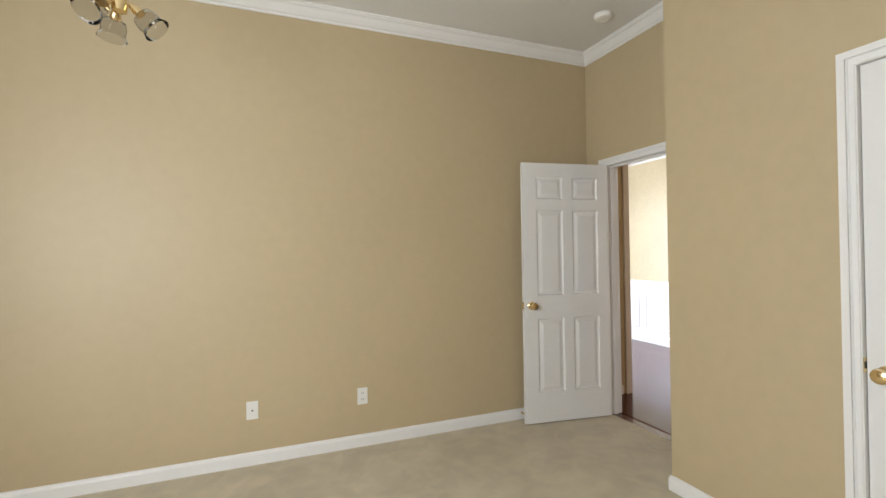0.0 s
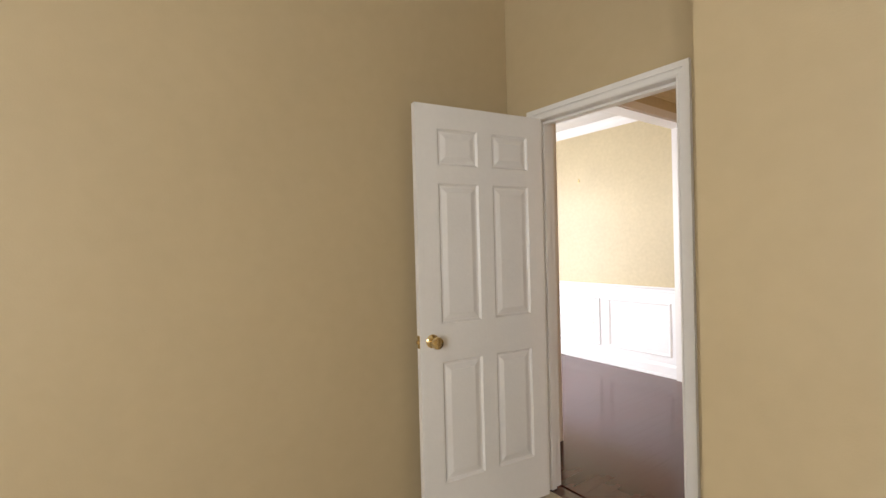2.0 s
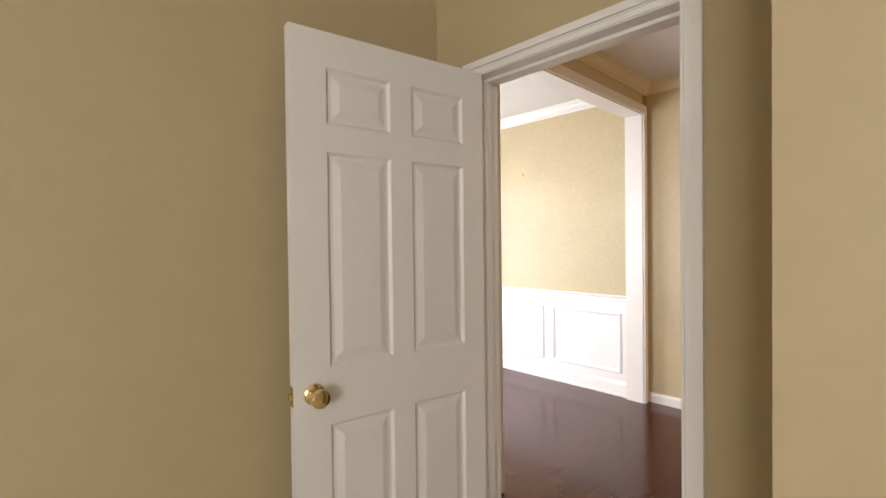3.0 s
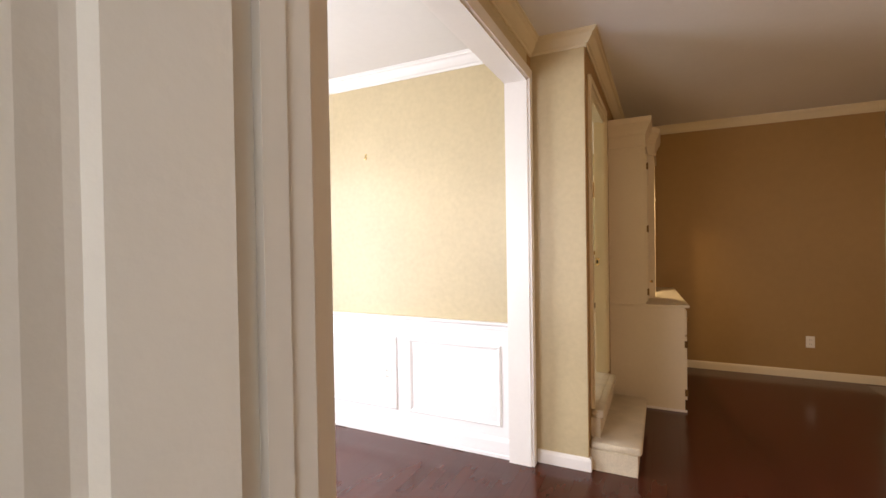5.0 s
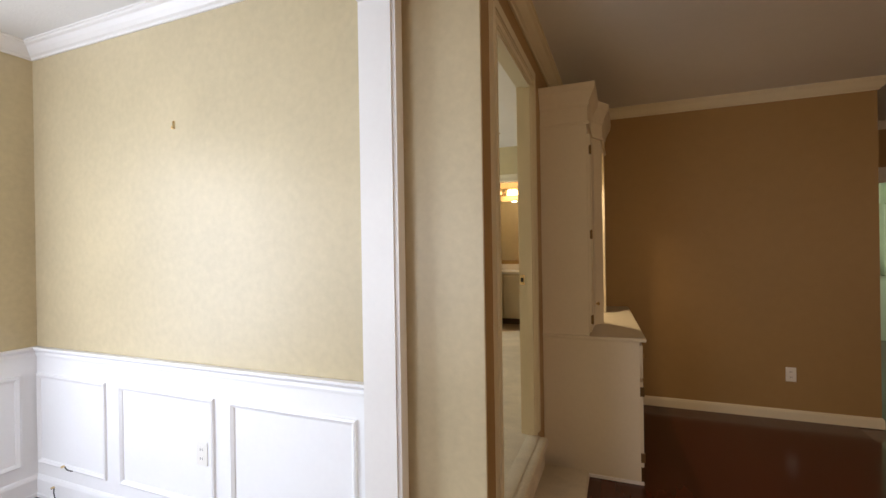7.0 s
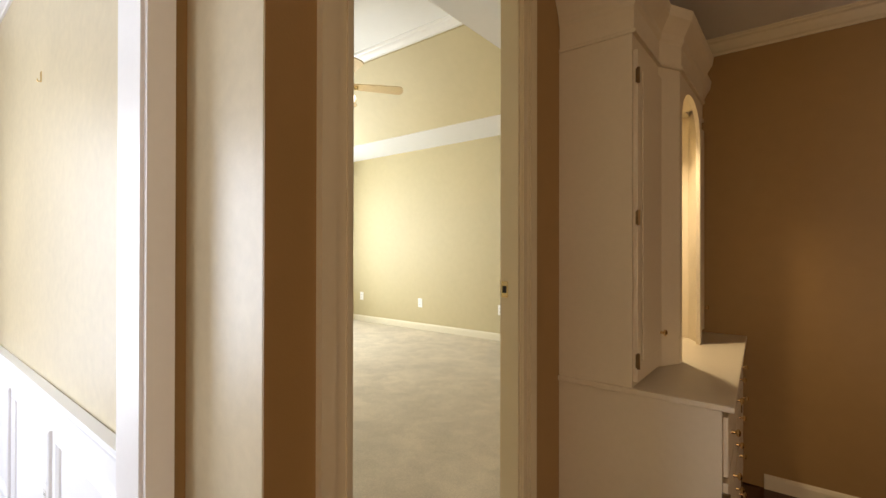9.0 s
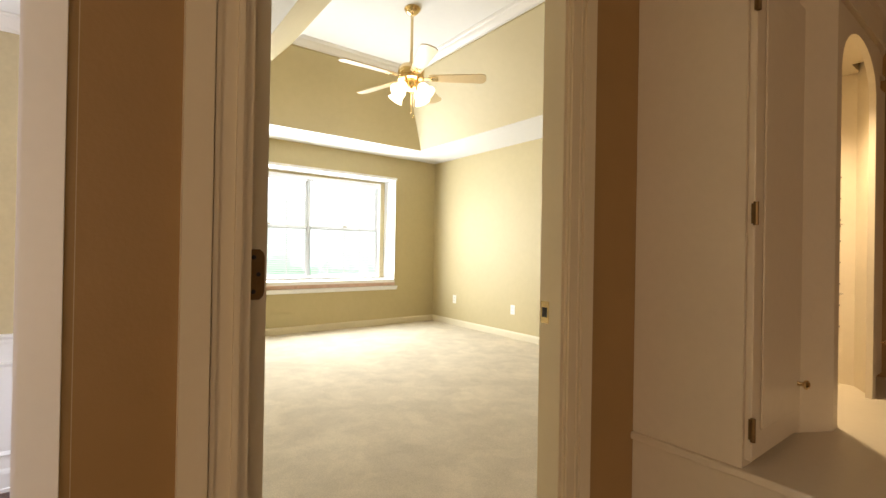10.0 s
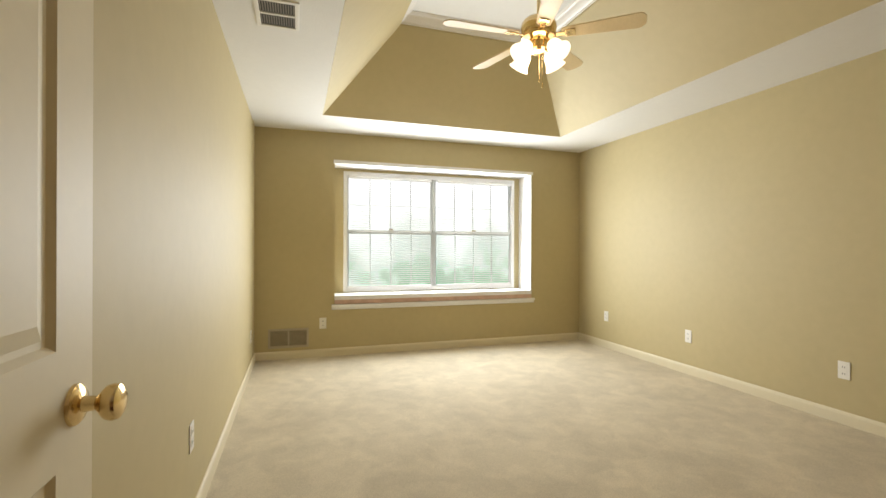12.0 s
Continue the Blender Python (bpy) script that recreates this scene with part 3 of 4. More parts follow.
            box(bm, -0.002, 0.0, 0.003, T - 0.003, hz - 0.044, hz + 0.044)
            part("hinge", bm, OLDBRASS, d, "aged brass butt hinge")
    return d


panel_door("bedroom_door", pose(DX0 + 0.004, -0.005, 0.012, rz=-98.2), 0.747, 2.03, "white six-panel interior door standing open against the tan wall")
panel_door("master_door", pose(X3B - 0.010, MY0 + 0.060, ZM + 0.012, rz=179.0), 0.765, 2.02, "white six-panel interior door open against the bedroom side wall", 0.89, DIMTRIM, leaf_on_jamb=(X3B + 0.001, X3B + 0.034, MY0 - 0.0005, MY0 + 0.002))
casing("trim_closet_casing", 2.165, 2.925, 0, 2.04, 0.06, CY, "y", -1, "white moulded closet door casing")
boxes("door_3_jamb", TRIM, [(2.145, 2.165, CY, CY + 0.1, 0, 2.04), (2.925, 2.945, CY, CY + 0.1, 0, 2.04), (2.145, 2.945, CY, CY + 0.1, 2.04, 2.06)], "white painted closet door jamb")
panel_door("closet_door", pose(2.922, CY + 0.045, 0.012, rz=180), 0.753, 2.025, "white closed six-panel closet door with a brass knob", 0.865)

# ---- steps up to the large bedroom ----


def step(name, x0, x1, y0, y1, z0, z1, label):
    st = thing(name, pose(0, 0, 0), label, "step", "carpeted steps")
    bm = bmesh.new()
    box(bm, x0, x1 - 0.025, y0, y1, z0, z1 - 0.05)
    part("riser", bm, CARPET, st)
    bm = bmesh.new()
    box(bm, x0, x1, y0, y1 + 0.01, z1 - 0.055, z1, 0.022)
    if z0 > 0:
        box(bm, X3 - 0.04, X3 + 0.03, MY0 + 0.002, MY1 - 0.002, z1 - 0.03, z1 + 0.003, 0.002)
    part("tread", bm, CARPET, st, smooth=True)
    bm = bmesh.new()
    box(bm, x0, x1 - 0.03, y0 + 0.002, y0 + 0.02, z0, 0.09 if z0 == 0 else z1 - 0.08)
    part("skirt_board", bm, TRIM, st, "white skirt board at the floor")
    return st


step("lower_step", X3 + 0.001, 0.485, YH + 0.03, 3.60, 0.0, 0.178, "beige carpeted lower step with a rounded nose on the wood floor")
step("upper_step", X3 + 0.001, 0.265, MY0 - 0.10, 3.56, 0.178, ZM, "beige carpeted upper step below the bedroom doorway")

# ---- hutch ----
HY0, HY1 = 3.88, YF
WTZ = 0.885


def splay(bm):
    """The front of the base runs slightly in towards the far wall."""
    for v in bm.verts:
        if v.co.x > 0.5:
            v.co.x += 0.018 - 0.055 * (v.co.y - HY0)
    return bm


def hutch():
    h = thing("china_hutch", pose(0, 0, 0), "cream painted built-in china hutch with a lit arched niche", "cabinet")
    bm = bmesh.new()
    box(bm, X3 + 0.001, 0.745, HY0 + 0.012, HY1 - 0.001, 0.0, WTZ - 0.022)
    base = part("base_cabinet", splay(bm), CREAM, h)
    bm = bmesh.new()
    box(bm, X3 + 0.001, 0.782, HY0 - 0.004, HY1 - 0.001, WTZ - 0.022, WTZ, 0.005)
    part("worktop", splay(bm), CREAM, h, "cream painted worktop with a rounded edge")
    bm = bmesh.new()
    box(bm, X3 + 0.001, 0.76, HY0 + 0.002, HY0 + 0.012, 0, 0.02, 0.002)
    part("shoe_moulding", splay(bm), TRIM, h)
    widths = (0.36, 0.38, 0.38, 0.36)
    y = HY0 + 0.01
    for k, wd in enumerate(widths):
        z0s = ((0.10, 0.62), (0.64, 0.84)) if k in (0, 3) else ((0.10, 0.27), (0.29, 0.46), (0.48, 0.65), (0.67, 0.84))
        for z0, z1 in z0s:
            bm = bmesh.new()
            box(bm, 0.745, 0.763, y + 0.01, y + wd - 0.01, z0, z1, 0.004)
            pt = part("cupboard_door" if z1 - z0 > 0.3 else "drawer", splay(bm), CREAM, h)
            bm = bmesh.new()
            kx = Matrix.Translation((0.763, y + wd / 2 if z1 - z0 < 0.3 else y + wd - 0.05, (z0 + z1) / 2 if z1 - z0 < 0.3 else z1 - 0.09)) @ Matrix.Rotation(radians(90), 4, "Y")
            lathe(bm, [(0.0001, 0), (0.007, 0), (0.005, 0.012), (0.013, 0.018), (0.014, 0.024), (0.008, 0.029), (0.0001, 0.030)], kx, 14)
            part("knob", splay(bm), BRASS, pt, "small round brass knob", True)
            if z1 - z0 > 0.3:
                for hz in (z0 + 0.06, z1 - 0.06):
                    bm = bmesh.new()
                    box(bm, 0.742, 0.769, y + 0.002, y + 0.014, hz - 0.028, hz + 0.028, 0.002)
                    part("hinge", splay(bm), OLDBRASS, pt, "dark brass cabinet hinge")
        y += wd
    # upper part: side towers and a projecting bay with an arched opening
    Z1 = 2.212
    AT = 2.012
    for y0, y1 in ((HY0 + 0.012, 4.28), (5.10, HY1 - 0.001)):
        bm = bmesh.new()
        box(bm, X3 + 0.001, 0.475, y0, y1, WTZ, Z1)
        part("side_tower", bm, CREAM, h)
        bm = bmesh.new()
        a, b = y0 + 0.01, y1 - 0.01
        box(bm, 0.475, 0.493, a, b, WTZ + 0.02, Z1 - 0.06, 0.003)
        box(bm, 0.493, 0.499, a + 0.05, b - 0.05, WTZ + 0.09, Z1 - 0.13, 0.004)
        d = part("tower_door", bm, CREAM, h)
        for hz in (WTZ + 0.10, 1.52, Z1 - 0.16):
            bm = bmesh.new()
            lathe(bm, [(0.0001, -0.03), (0.006, -0.029), (0.006, 0.029), (0.0001, 0.03)], Matrix.Translation((0.496, a - 0.004, hz)), 10)
            box(bm, 0.486, 0.496, a - 0.005, a, hz - 0.025, hz + 0.025)
            part("hinge", bm, OLDBRASS, d, "dark brass cabinet hinge", True)
        bm = bmesh.new()
        lathe(bm, [(0.0001, 0), (0.007, 0), (0.005, 0.012), (0.013, 0.018), (0.014, 0.024), (0.008, 0.029), (0.0001, 0.030)], Matrix.Translation((0.493, b - 0.03, WTZ + 0.16)) @ Matrix.Rotation(radians(90), 4, "Y"), 14)
        part("knob", bm, BRASS, d, "small round brass knob", True)
    # bay front with the arch cut out
    bx, y0, y1, oy0, oy1 = 0.54, 4.40, 4.98, 4.45, 4.93
    arc = [(oy1 - (oy1 - oy0) * (1 - math.cos(math.pi * i / 16)) / 2, AT + 0.16 * math.sin(math.pi * i / 16)) for i in range(17)]
    bm = bmesh.new()
    outer = [(y0, WTZ), (y0, Z1), (y1, Z1), (y1, WTZ), (oy1, WTZ)]
    loop = outer + arc + [(oy0, WTZ)]
    fr = [bm.verts.new((bx, p[0], p[1])) for p in loop]
    bk = [bm.verts.new((bx - 0.02, p[0], p[1])) for p in loop]
    bm.faces.new(fr)
    bm.faces.new(bk[::-1])
    for i in range(len(loop)):
        bm.faces.new((fr[i], bk[i], bk[(i + 1) % len(loop)], fr[(i + 1) % len(loop)]))
    part("arched_front", bm, CREAM, h)
    for ya, yb in ((4.28, y0), (5.10, y1)):
        bm = bmesh.new()
        q = [(0.475, ya), (bx, yb), (bx - 0.02, yb), (0.455, ya)]
        lo = [bm.verts.new((p[0], p[1], WTZ)) for p in q]
        hi = [bm.verts.new((p[0], p[1], Z1)) for p in q]
        bm.faces.new(lo)
        bm.faces.new(hi)
        for i in range(4):
            bm.faces.new((lo[i], lo[(i + 1) % 4], hi[(i + 1) % 4], hi[i]))
        part("angled_side", bm, CREAM, h)
    bm = bmesh.new()
    box(bm, X3 + 0.001, 0.20, 4.28, 5.10, WTZ, Z1)
    part("back_panel", bm, CREAM, h)
    bm = bmesh.new()
    box(bm, 0.20, 0.46, 4.28, 5.10, Z1 - 0.03, Z1)
    box(bm, 0.46, 0.519, 4.405, 4.975, Z1 - 0.03, Z1)
    part("niche_top", bm, CREAM, h)
    for z in (1.26, 1.55):
        bm = bmesh.new()
        box(bm, 0.205, 0.42, 4.285, 5.095, z, z + 0.006, 0.001)
        part("glass_shelf", bm, THINGLASS, h, "clear glass shelf").visible_shadow = False
        for sy in (4.28, 5.085):
            for sx in (0.24, 0.40):
                bm = bmesh.new()
                box(bm, sx, sx + 0.008, sy, sy + 0.015, z - 0.006, z, 0.001)
                part("shelf_pin", bm, OLDBRASS, h, "small metal shelf pin")
    for i in range(8):
        for yb in (4.280, 5.097):
            for sx in (0.24, 0.40):
                bm = bmesh.new()
                box(bm, sx, sx + 0.008, yb, yb + 0.003, 1.12 + i * 0.09, 1.127 + i * 0.09)
                part("peg_hole", bm, DARK, h, "dark shelf peg hole")
    # frieze and crown
    prof = [(0, 0), (0.024, 0), (0.027, 0.006), (0.024, 0.014), (0.010, 0.018), (0.012, 0.10), (0.026, 0.115), (0.03, 0.135), (0.055, 0.165), (0.085, 0.195), (0.09, 0.215), (0.095, 0.235), (0, 0.235)]
    for nm, pth in (("crown", [(X3 + 0.002, HY0 + 0.02, Z1), (0.475, HY0 + 0.02, Z1), (0.475, 4.28, Z1), (0.54, 4.40, Z1), (0.54, 4.98, Z1), (0.475, 5.10, Z1), (0.475, HY1 - 0.002, Z1)]),):
        bm = bmesh.new()
        sweep(bm, [(-0.6 * o, 1.06 * u) for o, u in prof], pth)
        part(nm, bm, CREAM, h, "deep cream cove crown")
    bm = bmesh.new()
    box(bm, X3 + 0.002, 0.47, HY0 + 0.022, HY1 - 0.002, Z1 + 0.236, Z1 + 0.246)
    part("top_board", bm, CREAM, h)


hutch()

# ---- bathroom vanity, light bar and mirror ----


def vanity(m):
    """Base against the wall: x along, front towards -y, 1.7 m wide."""
    v = thing("bathroom_vanity", m, "cream painted vanity cabinet with a pale counter on bathroom tiles", "vanity cabinet")
    w = 1.7
    bm = bmesh.new()
    box(bm, 0, w, -0.53, -0.002, 0.09, 0.72)
    part("body", bm, CREAM, v)
    bm = bmesh.new()
    box(bm, 0.01, w - 0.01, -0.47, -0.01, 0.0, 0.09)
    part("toe_kick", bm, mat("dark_toe_kick", (0.10, 0.06, 0.03), 0.6), v, "dark recessed toe kick")
    bm = bmesh.new()
    box(bm, -0.01, w + 0.01, -0.56, -0.002, 0.72, 0.755, 0.008)
    box(bm, -0.01, w + 0.01, -0.022, -0.002, 0.755, 0.84, 0.004)
    part("counter", bm, PLASTIC, v, "pale moulded counter with a backsplash")
    for k in range(4):
        x0 = 0.03 + k * (w - 0.06) / 4
        x1 = x0 + (w - 0.06) / 4 - 0.012
        bm = bmesh.new()
        box(bm, x0, x1, -0.548, -0.53, 0.13, 0.69, 0.004)
        d = part("cupboard_door", bm, CREAM, v)
        bm = bmesh.new()
        lathe(bm, [(0.0001, 0), (0.006, 0), (0.005, 0.012), (0.013, 0.018), (0.012, 0.026), (0.0001, 0.028)], Matrix.Translation((x1 - 0.03 if k % 2 == 0 else x0 + 0.03, -0.548, 0.60)) @ Matrix.Rotation(radians(90), 4, "X"), 12)
        part("knob", bm, BRASS, d, "small round brass knob", True)


vanity(pose(-1.75, YB, ZM))
mirror_glass = bpy.data.materials.new("silvered_mirror")
mirror_glass.use_nodes = True
_g = mirror_glass.node_tree.nodes["Principled BSDF"]
_g.inputs["Metallic"].default_value, _g.inputs["Roughness"].default_value = 1.0, 0.02
_g.inputs["Base Color"].default_value = (0.9, 0.9, 0.9, 1)
wm = thing("wall_mirror", pose(-1.7, YB, 1.25), "wide frameless bathroom mirror above the vanity", "mirror")
bm = bmesh.new()
box(bm, 0, 1.6, -0.008, -0.002, 0, 0.90, 0.002)
part("mirror_pane", bm, mirror_glass, wm)
lb = thing("vanity_light", pose(-1.35, YB, 2.29), "bright vanity light bar with round bulbs above the mirror", "wall lamp")
bm = bmesh.new()
box(bm, 0, 0.9, -0.03, -0.001, -0.055, 0.055, 0.005)
part("back_plate", bm, BRASS, lb)
for k in range(5):
    bm = bmesh.new()
    lathe(bm, [(0.0001, 0), (0.022, 0), (0.022, 0.02), (0.0001, 0.022)], Matrix.Translation((0.09 + 0.18 * k, -0.03, 0)) @ Matrix.Rotation(radians(90), 4, "X"), 14)
    hd = part("lamp_holder", bm, BRASS, lb, "", True)
    bm = bmesh.new()
    bmesh.ops.create_uvsphere(bm, u_segments=16, v_segments=10, radius=0.035, matrix=Matrix.Translation((0.09 + 0.18 * k, -0.075, 0)))
    part("bulb", bm, SHADE, hd, "glowing round bulb", True)

# ---- wainscot of the dining room ----
boxes("trim_wainscot_back", WHITE, [(XD, AX0 - 0.004, YD - 0.008, YD, 0, 0.87)], "white painted wainscot board")
boxes("trim_wainscot_side", WHITE, [(XD, XD + 0.008, SY1 + 0.02, YD - 0.008, 0, 0.87)], "white painted wainscot board")
run("trim_chair_rail", RAIL, [(AX0 - 0.004, YD - 0.004, 0.889), (XD + 0.004, YD - 0.004, 0.889), (XD + 0.004, SY1 + 0.02, 0.889)], WHITE, "white moulded chair rail")
TALL = [(0, 0), (0.018, 0), (0.018, 0.02), (0.013, 0.024), (0.013, 0.105), (0.009, 0.12), (0.003, 0.13), (0, 0.13)]
run("baseboard_dining", TALL, [(AX0 - 0.004, YD - 0.008, 0), (XD + 0.008, YD - 0.008, 0), (XD + 0.008, SY1 + 0.02, 0)], WHITE, "tall white dining baseboard")


def wall_panel(m, w, hgt):
    p = thing("wainscot_panel", m, "white raised moulding frame on the wainscot", "panel", "wainscot panels")
    prof = ((0, 0), (0.003, 0.010), (0.012, 0.014), (0.02, 0.009), (0.026, 0.006), (0.03, 0))
    bm = bmesh.new()
    prev = None
    for ins, d in prof:
        r = [bm.verts.new(v) for v in ((ins, -d, ins), (w - ins, -d, ins), (w - ins, -d, hgt - ins), (ins, -d, hgt - ins))]
        if prev:
            for k in range(4):
                bm.faces.new((prev[k], prev[(k + 1) % 4], r[(k + 1) % 4], r[k]))
        prev = r
    part("moulding", bm, WHITE, p)
    return p


for x0, x1 in ((-2.60, -1.97), (-1.86, -1.165), (-1.065, -0.36)):
    wall_panel(pose(x0, YD - 0.008, 0.20), x1 - x0, 0.54)
wall_panel(pose(XD + 0.008, SY1 + 0.08, 0.20, rz=90), YD - 0.008 - SY1 - 0.16, 0.54)

# ---- windows ----


def window(name, m, w, h, units, label, blinds):
    """A window in its own plane: x along, z up, room side towards -y."""
    win = thing(name, m, label, "window")
    t = 0.045
    bm = bmesh.new()
    for s in ((0, t, 0, h), (w - t, w, 0, h), (t, w - t, 0, t), (t, w - t, h - t, h)):
        box(bm, s[0], s[1], -0.01, 0.07, s[2], s[3], 0.003)
    part("window_frame", bm, WHITE, win)
    bar = 0.03
    uw = (w - 2 * t - (units - 1) * bar) / units
    for u in range(units):
        x0 = t + u * (uw + bar)
        if u:
            bm = bmesh.new()
            box(bm, x0 - bar, x0, -0.012, 0.07, t, h - t, 0.003)
            part("mullion", bm, VINYL, win)
        for k, (z0, z1, y) in enumerate(((t, h / 2 + 0.02, 0.015), (h / 2 - 0.02, h - t, 0.045))):
            b = 0.019
            bm = bmesh.new()
            for s in ((x0, x0 + b, z0, z1), (x0 + uw - b, x0 + uw, z0, z1), (x0 + b, x0 + uw - b, z0, z0 + b), (x0 + b, x0 + uw - b, z1 - b, z1)):
                box(bm, s[0], s[1], y - 0.014, y + 0.014, s[2], s[3], 0.002)
            sash = part("sash", bm, VINYL, win)
            bm = bmesh.new()
            for i in (1, 2, 3):
                xm = x0 + b + (uw - 2 * b) * i / 4
                box(bm, xm - 0.0045, xm + 0.0045, y - 0.007, y + 0.007, z0 + b, z1 - b)
            zm = (z0 + z1) / 2
            for i in range(4):
                xa, xb = x0 + b + (uw - 2 * b) * i / 4 + 0.006, x0 + b + (uw - 2 * b) * (i + 1) / 4 - 0.006
                box(bm, xa, xb, y - 0.007, y + 0.007, zm - 0.0045, zm + 0.0045)
            part("muntins", bm, VINYL, sash, "white glazing bars")
            bm = bmesh.new()
            box(bm, x0 + b, x0 + uw - b, y - 0.002, y + 0.002, z0 + b, z1 - b)
            pane = part("pane", bm, GLASS, sash, "clear window glass")
            pane.visible_shadow = False
        bm = bmesh.new()
        box(bm, x0 + uw / 2 - 0.03, x0 + uw / 2 + 0.03, -0.004, 0.006, h / 2 + 0.02, h / 2 + 0.04, 0.003)
        part("sash_lock", bm, BRASS, win, "brass sash lock")
    return win


def blind(name, m, w, h, label):
    b = thing(name, m, label, "blind", "window blinds")
    bm = bmesh.new()
    box(bm, 0, w, -0.018, 0.018, h - 0.03, h, 0.003)
    part("headrail", bm, WHITE, b)
    n = int((h - 0.05) / 0.024)
    me = None
    for i in range(n):
        z = h - 0.045 - i * 0.024
        if me is None:
            bm = bmesh.new()
            box(bm, 0.004, w - 0.004, -0.012, 0.012, -0.0006, 0.0006)
            slat = part("slat", bm, SLAT, b)
            me = slat.data
        else:
            slat = new("slat", me)
            slat.parent = b
        slat.matrix_basis = pose(0, 0, z, rx=24)
    bm = bmesh.new()
    box(bm, 0.002, w - 0.002, -0.012, 0.012, 0.0, 0.014, 0.002)
    part("bottom_rail", bm, WHITE, b)
    for x in (0.15, w - 0.15):
        bm = bmesh.new()
        box(bm, x - 0.001, x + 0.001, -0.013, -0.0125, 0.01, h - 0.03)
        part("cord", bm, WHITE, b)
    return b


window("bedroom_window", pose(XB - 0.005, 3.70, 1.0, rz=90), 2.17, 1.39, 2, "white double window with two double-hung units in the bedroom recess", True)
for k in (0, 1):
    blind("venetian_blind", pose(XB + 0.012, 3.76 + k * 1.06, 1.06, rz=90), 0.99, 1.28, "white open venetian blind hanging inside the bedroom window")
boxes("window_1_lining", WHITE, [(XB + 0.001, XW + 0.012, WY1 - 0.012, WY1 + 0.001, WZ0, WZ1), (XB + 0.001, XW + 0.03, WY0, WY1 - 0.012, WZ0, WZ0 + 0.045), (XB + 0.001, XW + 0.012, WY0, WY1 - 0.012, WZ1 - 0.012, WZ1)], "white lining boards of the window recess")
boxes("window_1_head_board", WHITE, [(XW, XW + 0.022, WY0 - 0.012, WY1 + 0.012, WZ1 - 0.014, WZ1 + 0.022)], "white head board over the window recess")
boxes("window_1_raw_strip", RAW, [(XW, XW + 0.016, WY0, WY1, 0.905, 0.95)], "unpainted worn strip below the window board")
run("window_1_sill", [(0, 0), (0.02, 0), (0.028, 0.012), (0.03, 0.03), (0.05, 0.034), (0.05, 0.055), (0, 0.055)], [(XW, WY1 + 0.03, 0.845), (XW, WY0 - 0.03, 0.845)], WHITE, "white moulded apron under the window")
window("dining_window", pose(XD - 0.03, SY0, SZ0, rz=90), SY1 - SY0, SZ1 - SZ0, 2, "white double window of the dining room", False)
# unseen window added to go with the dining fill lamp
window("dining_added_window", pose(-0.75, -1.23, 0.6, rz=180), 1.4, 1.6, 1, "added white double-hung window behind the dining fill lamp, unseen", False)
window("small_bedroom_window", pose(4.0, -4.63, 0.7, rz=180), 2.0, 1.6, 2, "white double window of the small bedroom", False)

# ---- outdoors ----
tagged(boxes("ground", GRASS, [(-60, 60, -60, 60, -0.75, -0.6)], "sunlit lawn round the house"), kind="structure")


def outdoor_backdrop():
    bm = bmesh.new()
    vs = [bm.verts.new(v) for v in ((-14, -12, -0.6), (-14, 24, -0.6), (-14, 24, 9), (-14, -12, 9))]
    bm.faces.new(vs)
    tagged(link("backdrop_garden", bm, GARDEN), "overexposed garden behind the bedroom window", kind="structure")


outdoor_backdrop()

# ---- far room seen through the opening ----
casing("trim_breakfast_casing", 2.72, 5.2, 0, OZ, 0.16, YG, "y", -1, "wide moulded casing of the far opening")


def curtain(name, m, w, h, material, label, folds):
    c = thing(name, m, label, "curtain")
    bm = bmesh.new()
    n = folds * 8
    rows = []
    for z in (0, h * 0.35, h * 0.7, h):
        rows.append([bm.verts.new((w * i / n, 0.03 * math.sin(2 * math.pi * i / 8 + 0.6 * z) * (1.1 - 0.3 * z / h), z)) for i in range(n + 1)])
    for a, b in zip(rows, rows[1:]):
        for i in range(n):
            bm.faces.new((a[i], a[i + 1], b[i + 1], b[i]))
    ob = part("cloth", bm, material, c, smooth=True)
    ob.modifiers.new("thick", "SOLIDIFY").thickness = 0.004
    return c


curtain("window_curtain", pose(3.35, 9.33, 0.95), 1.5, 1.2, LIME, "pale green gathered window curtain", 12)
curtain("side_curtain", pose(3.1, 9.33, 0.95), 0.22, 1.15, BLUEGREY, "blue grey side curtain tied at the window", 3)
curtain("curtain_valance", pose(3.05, 9.28, 2.0), 1.9, 0.35, LIME, "pale green gathered valance", 16)

# ---- ceiling fan ----


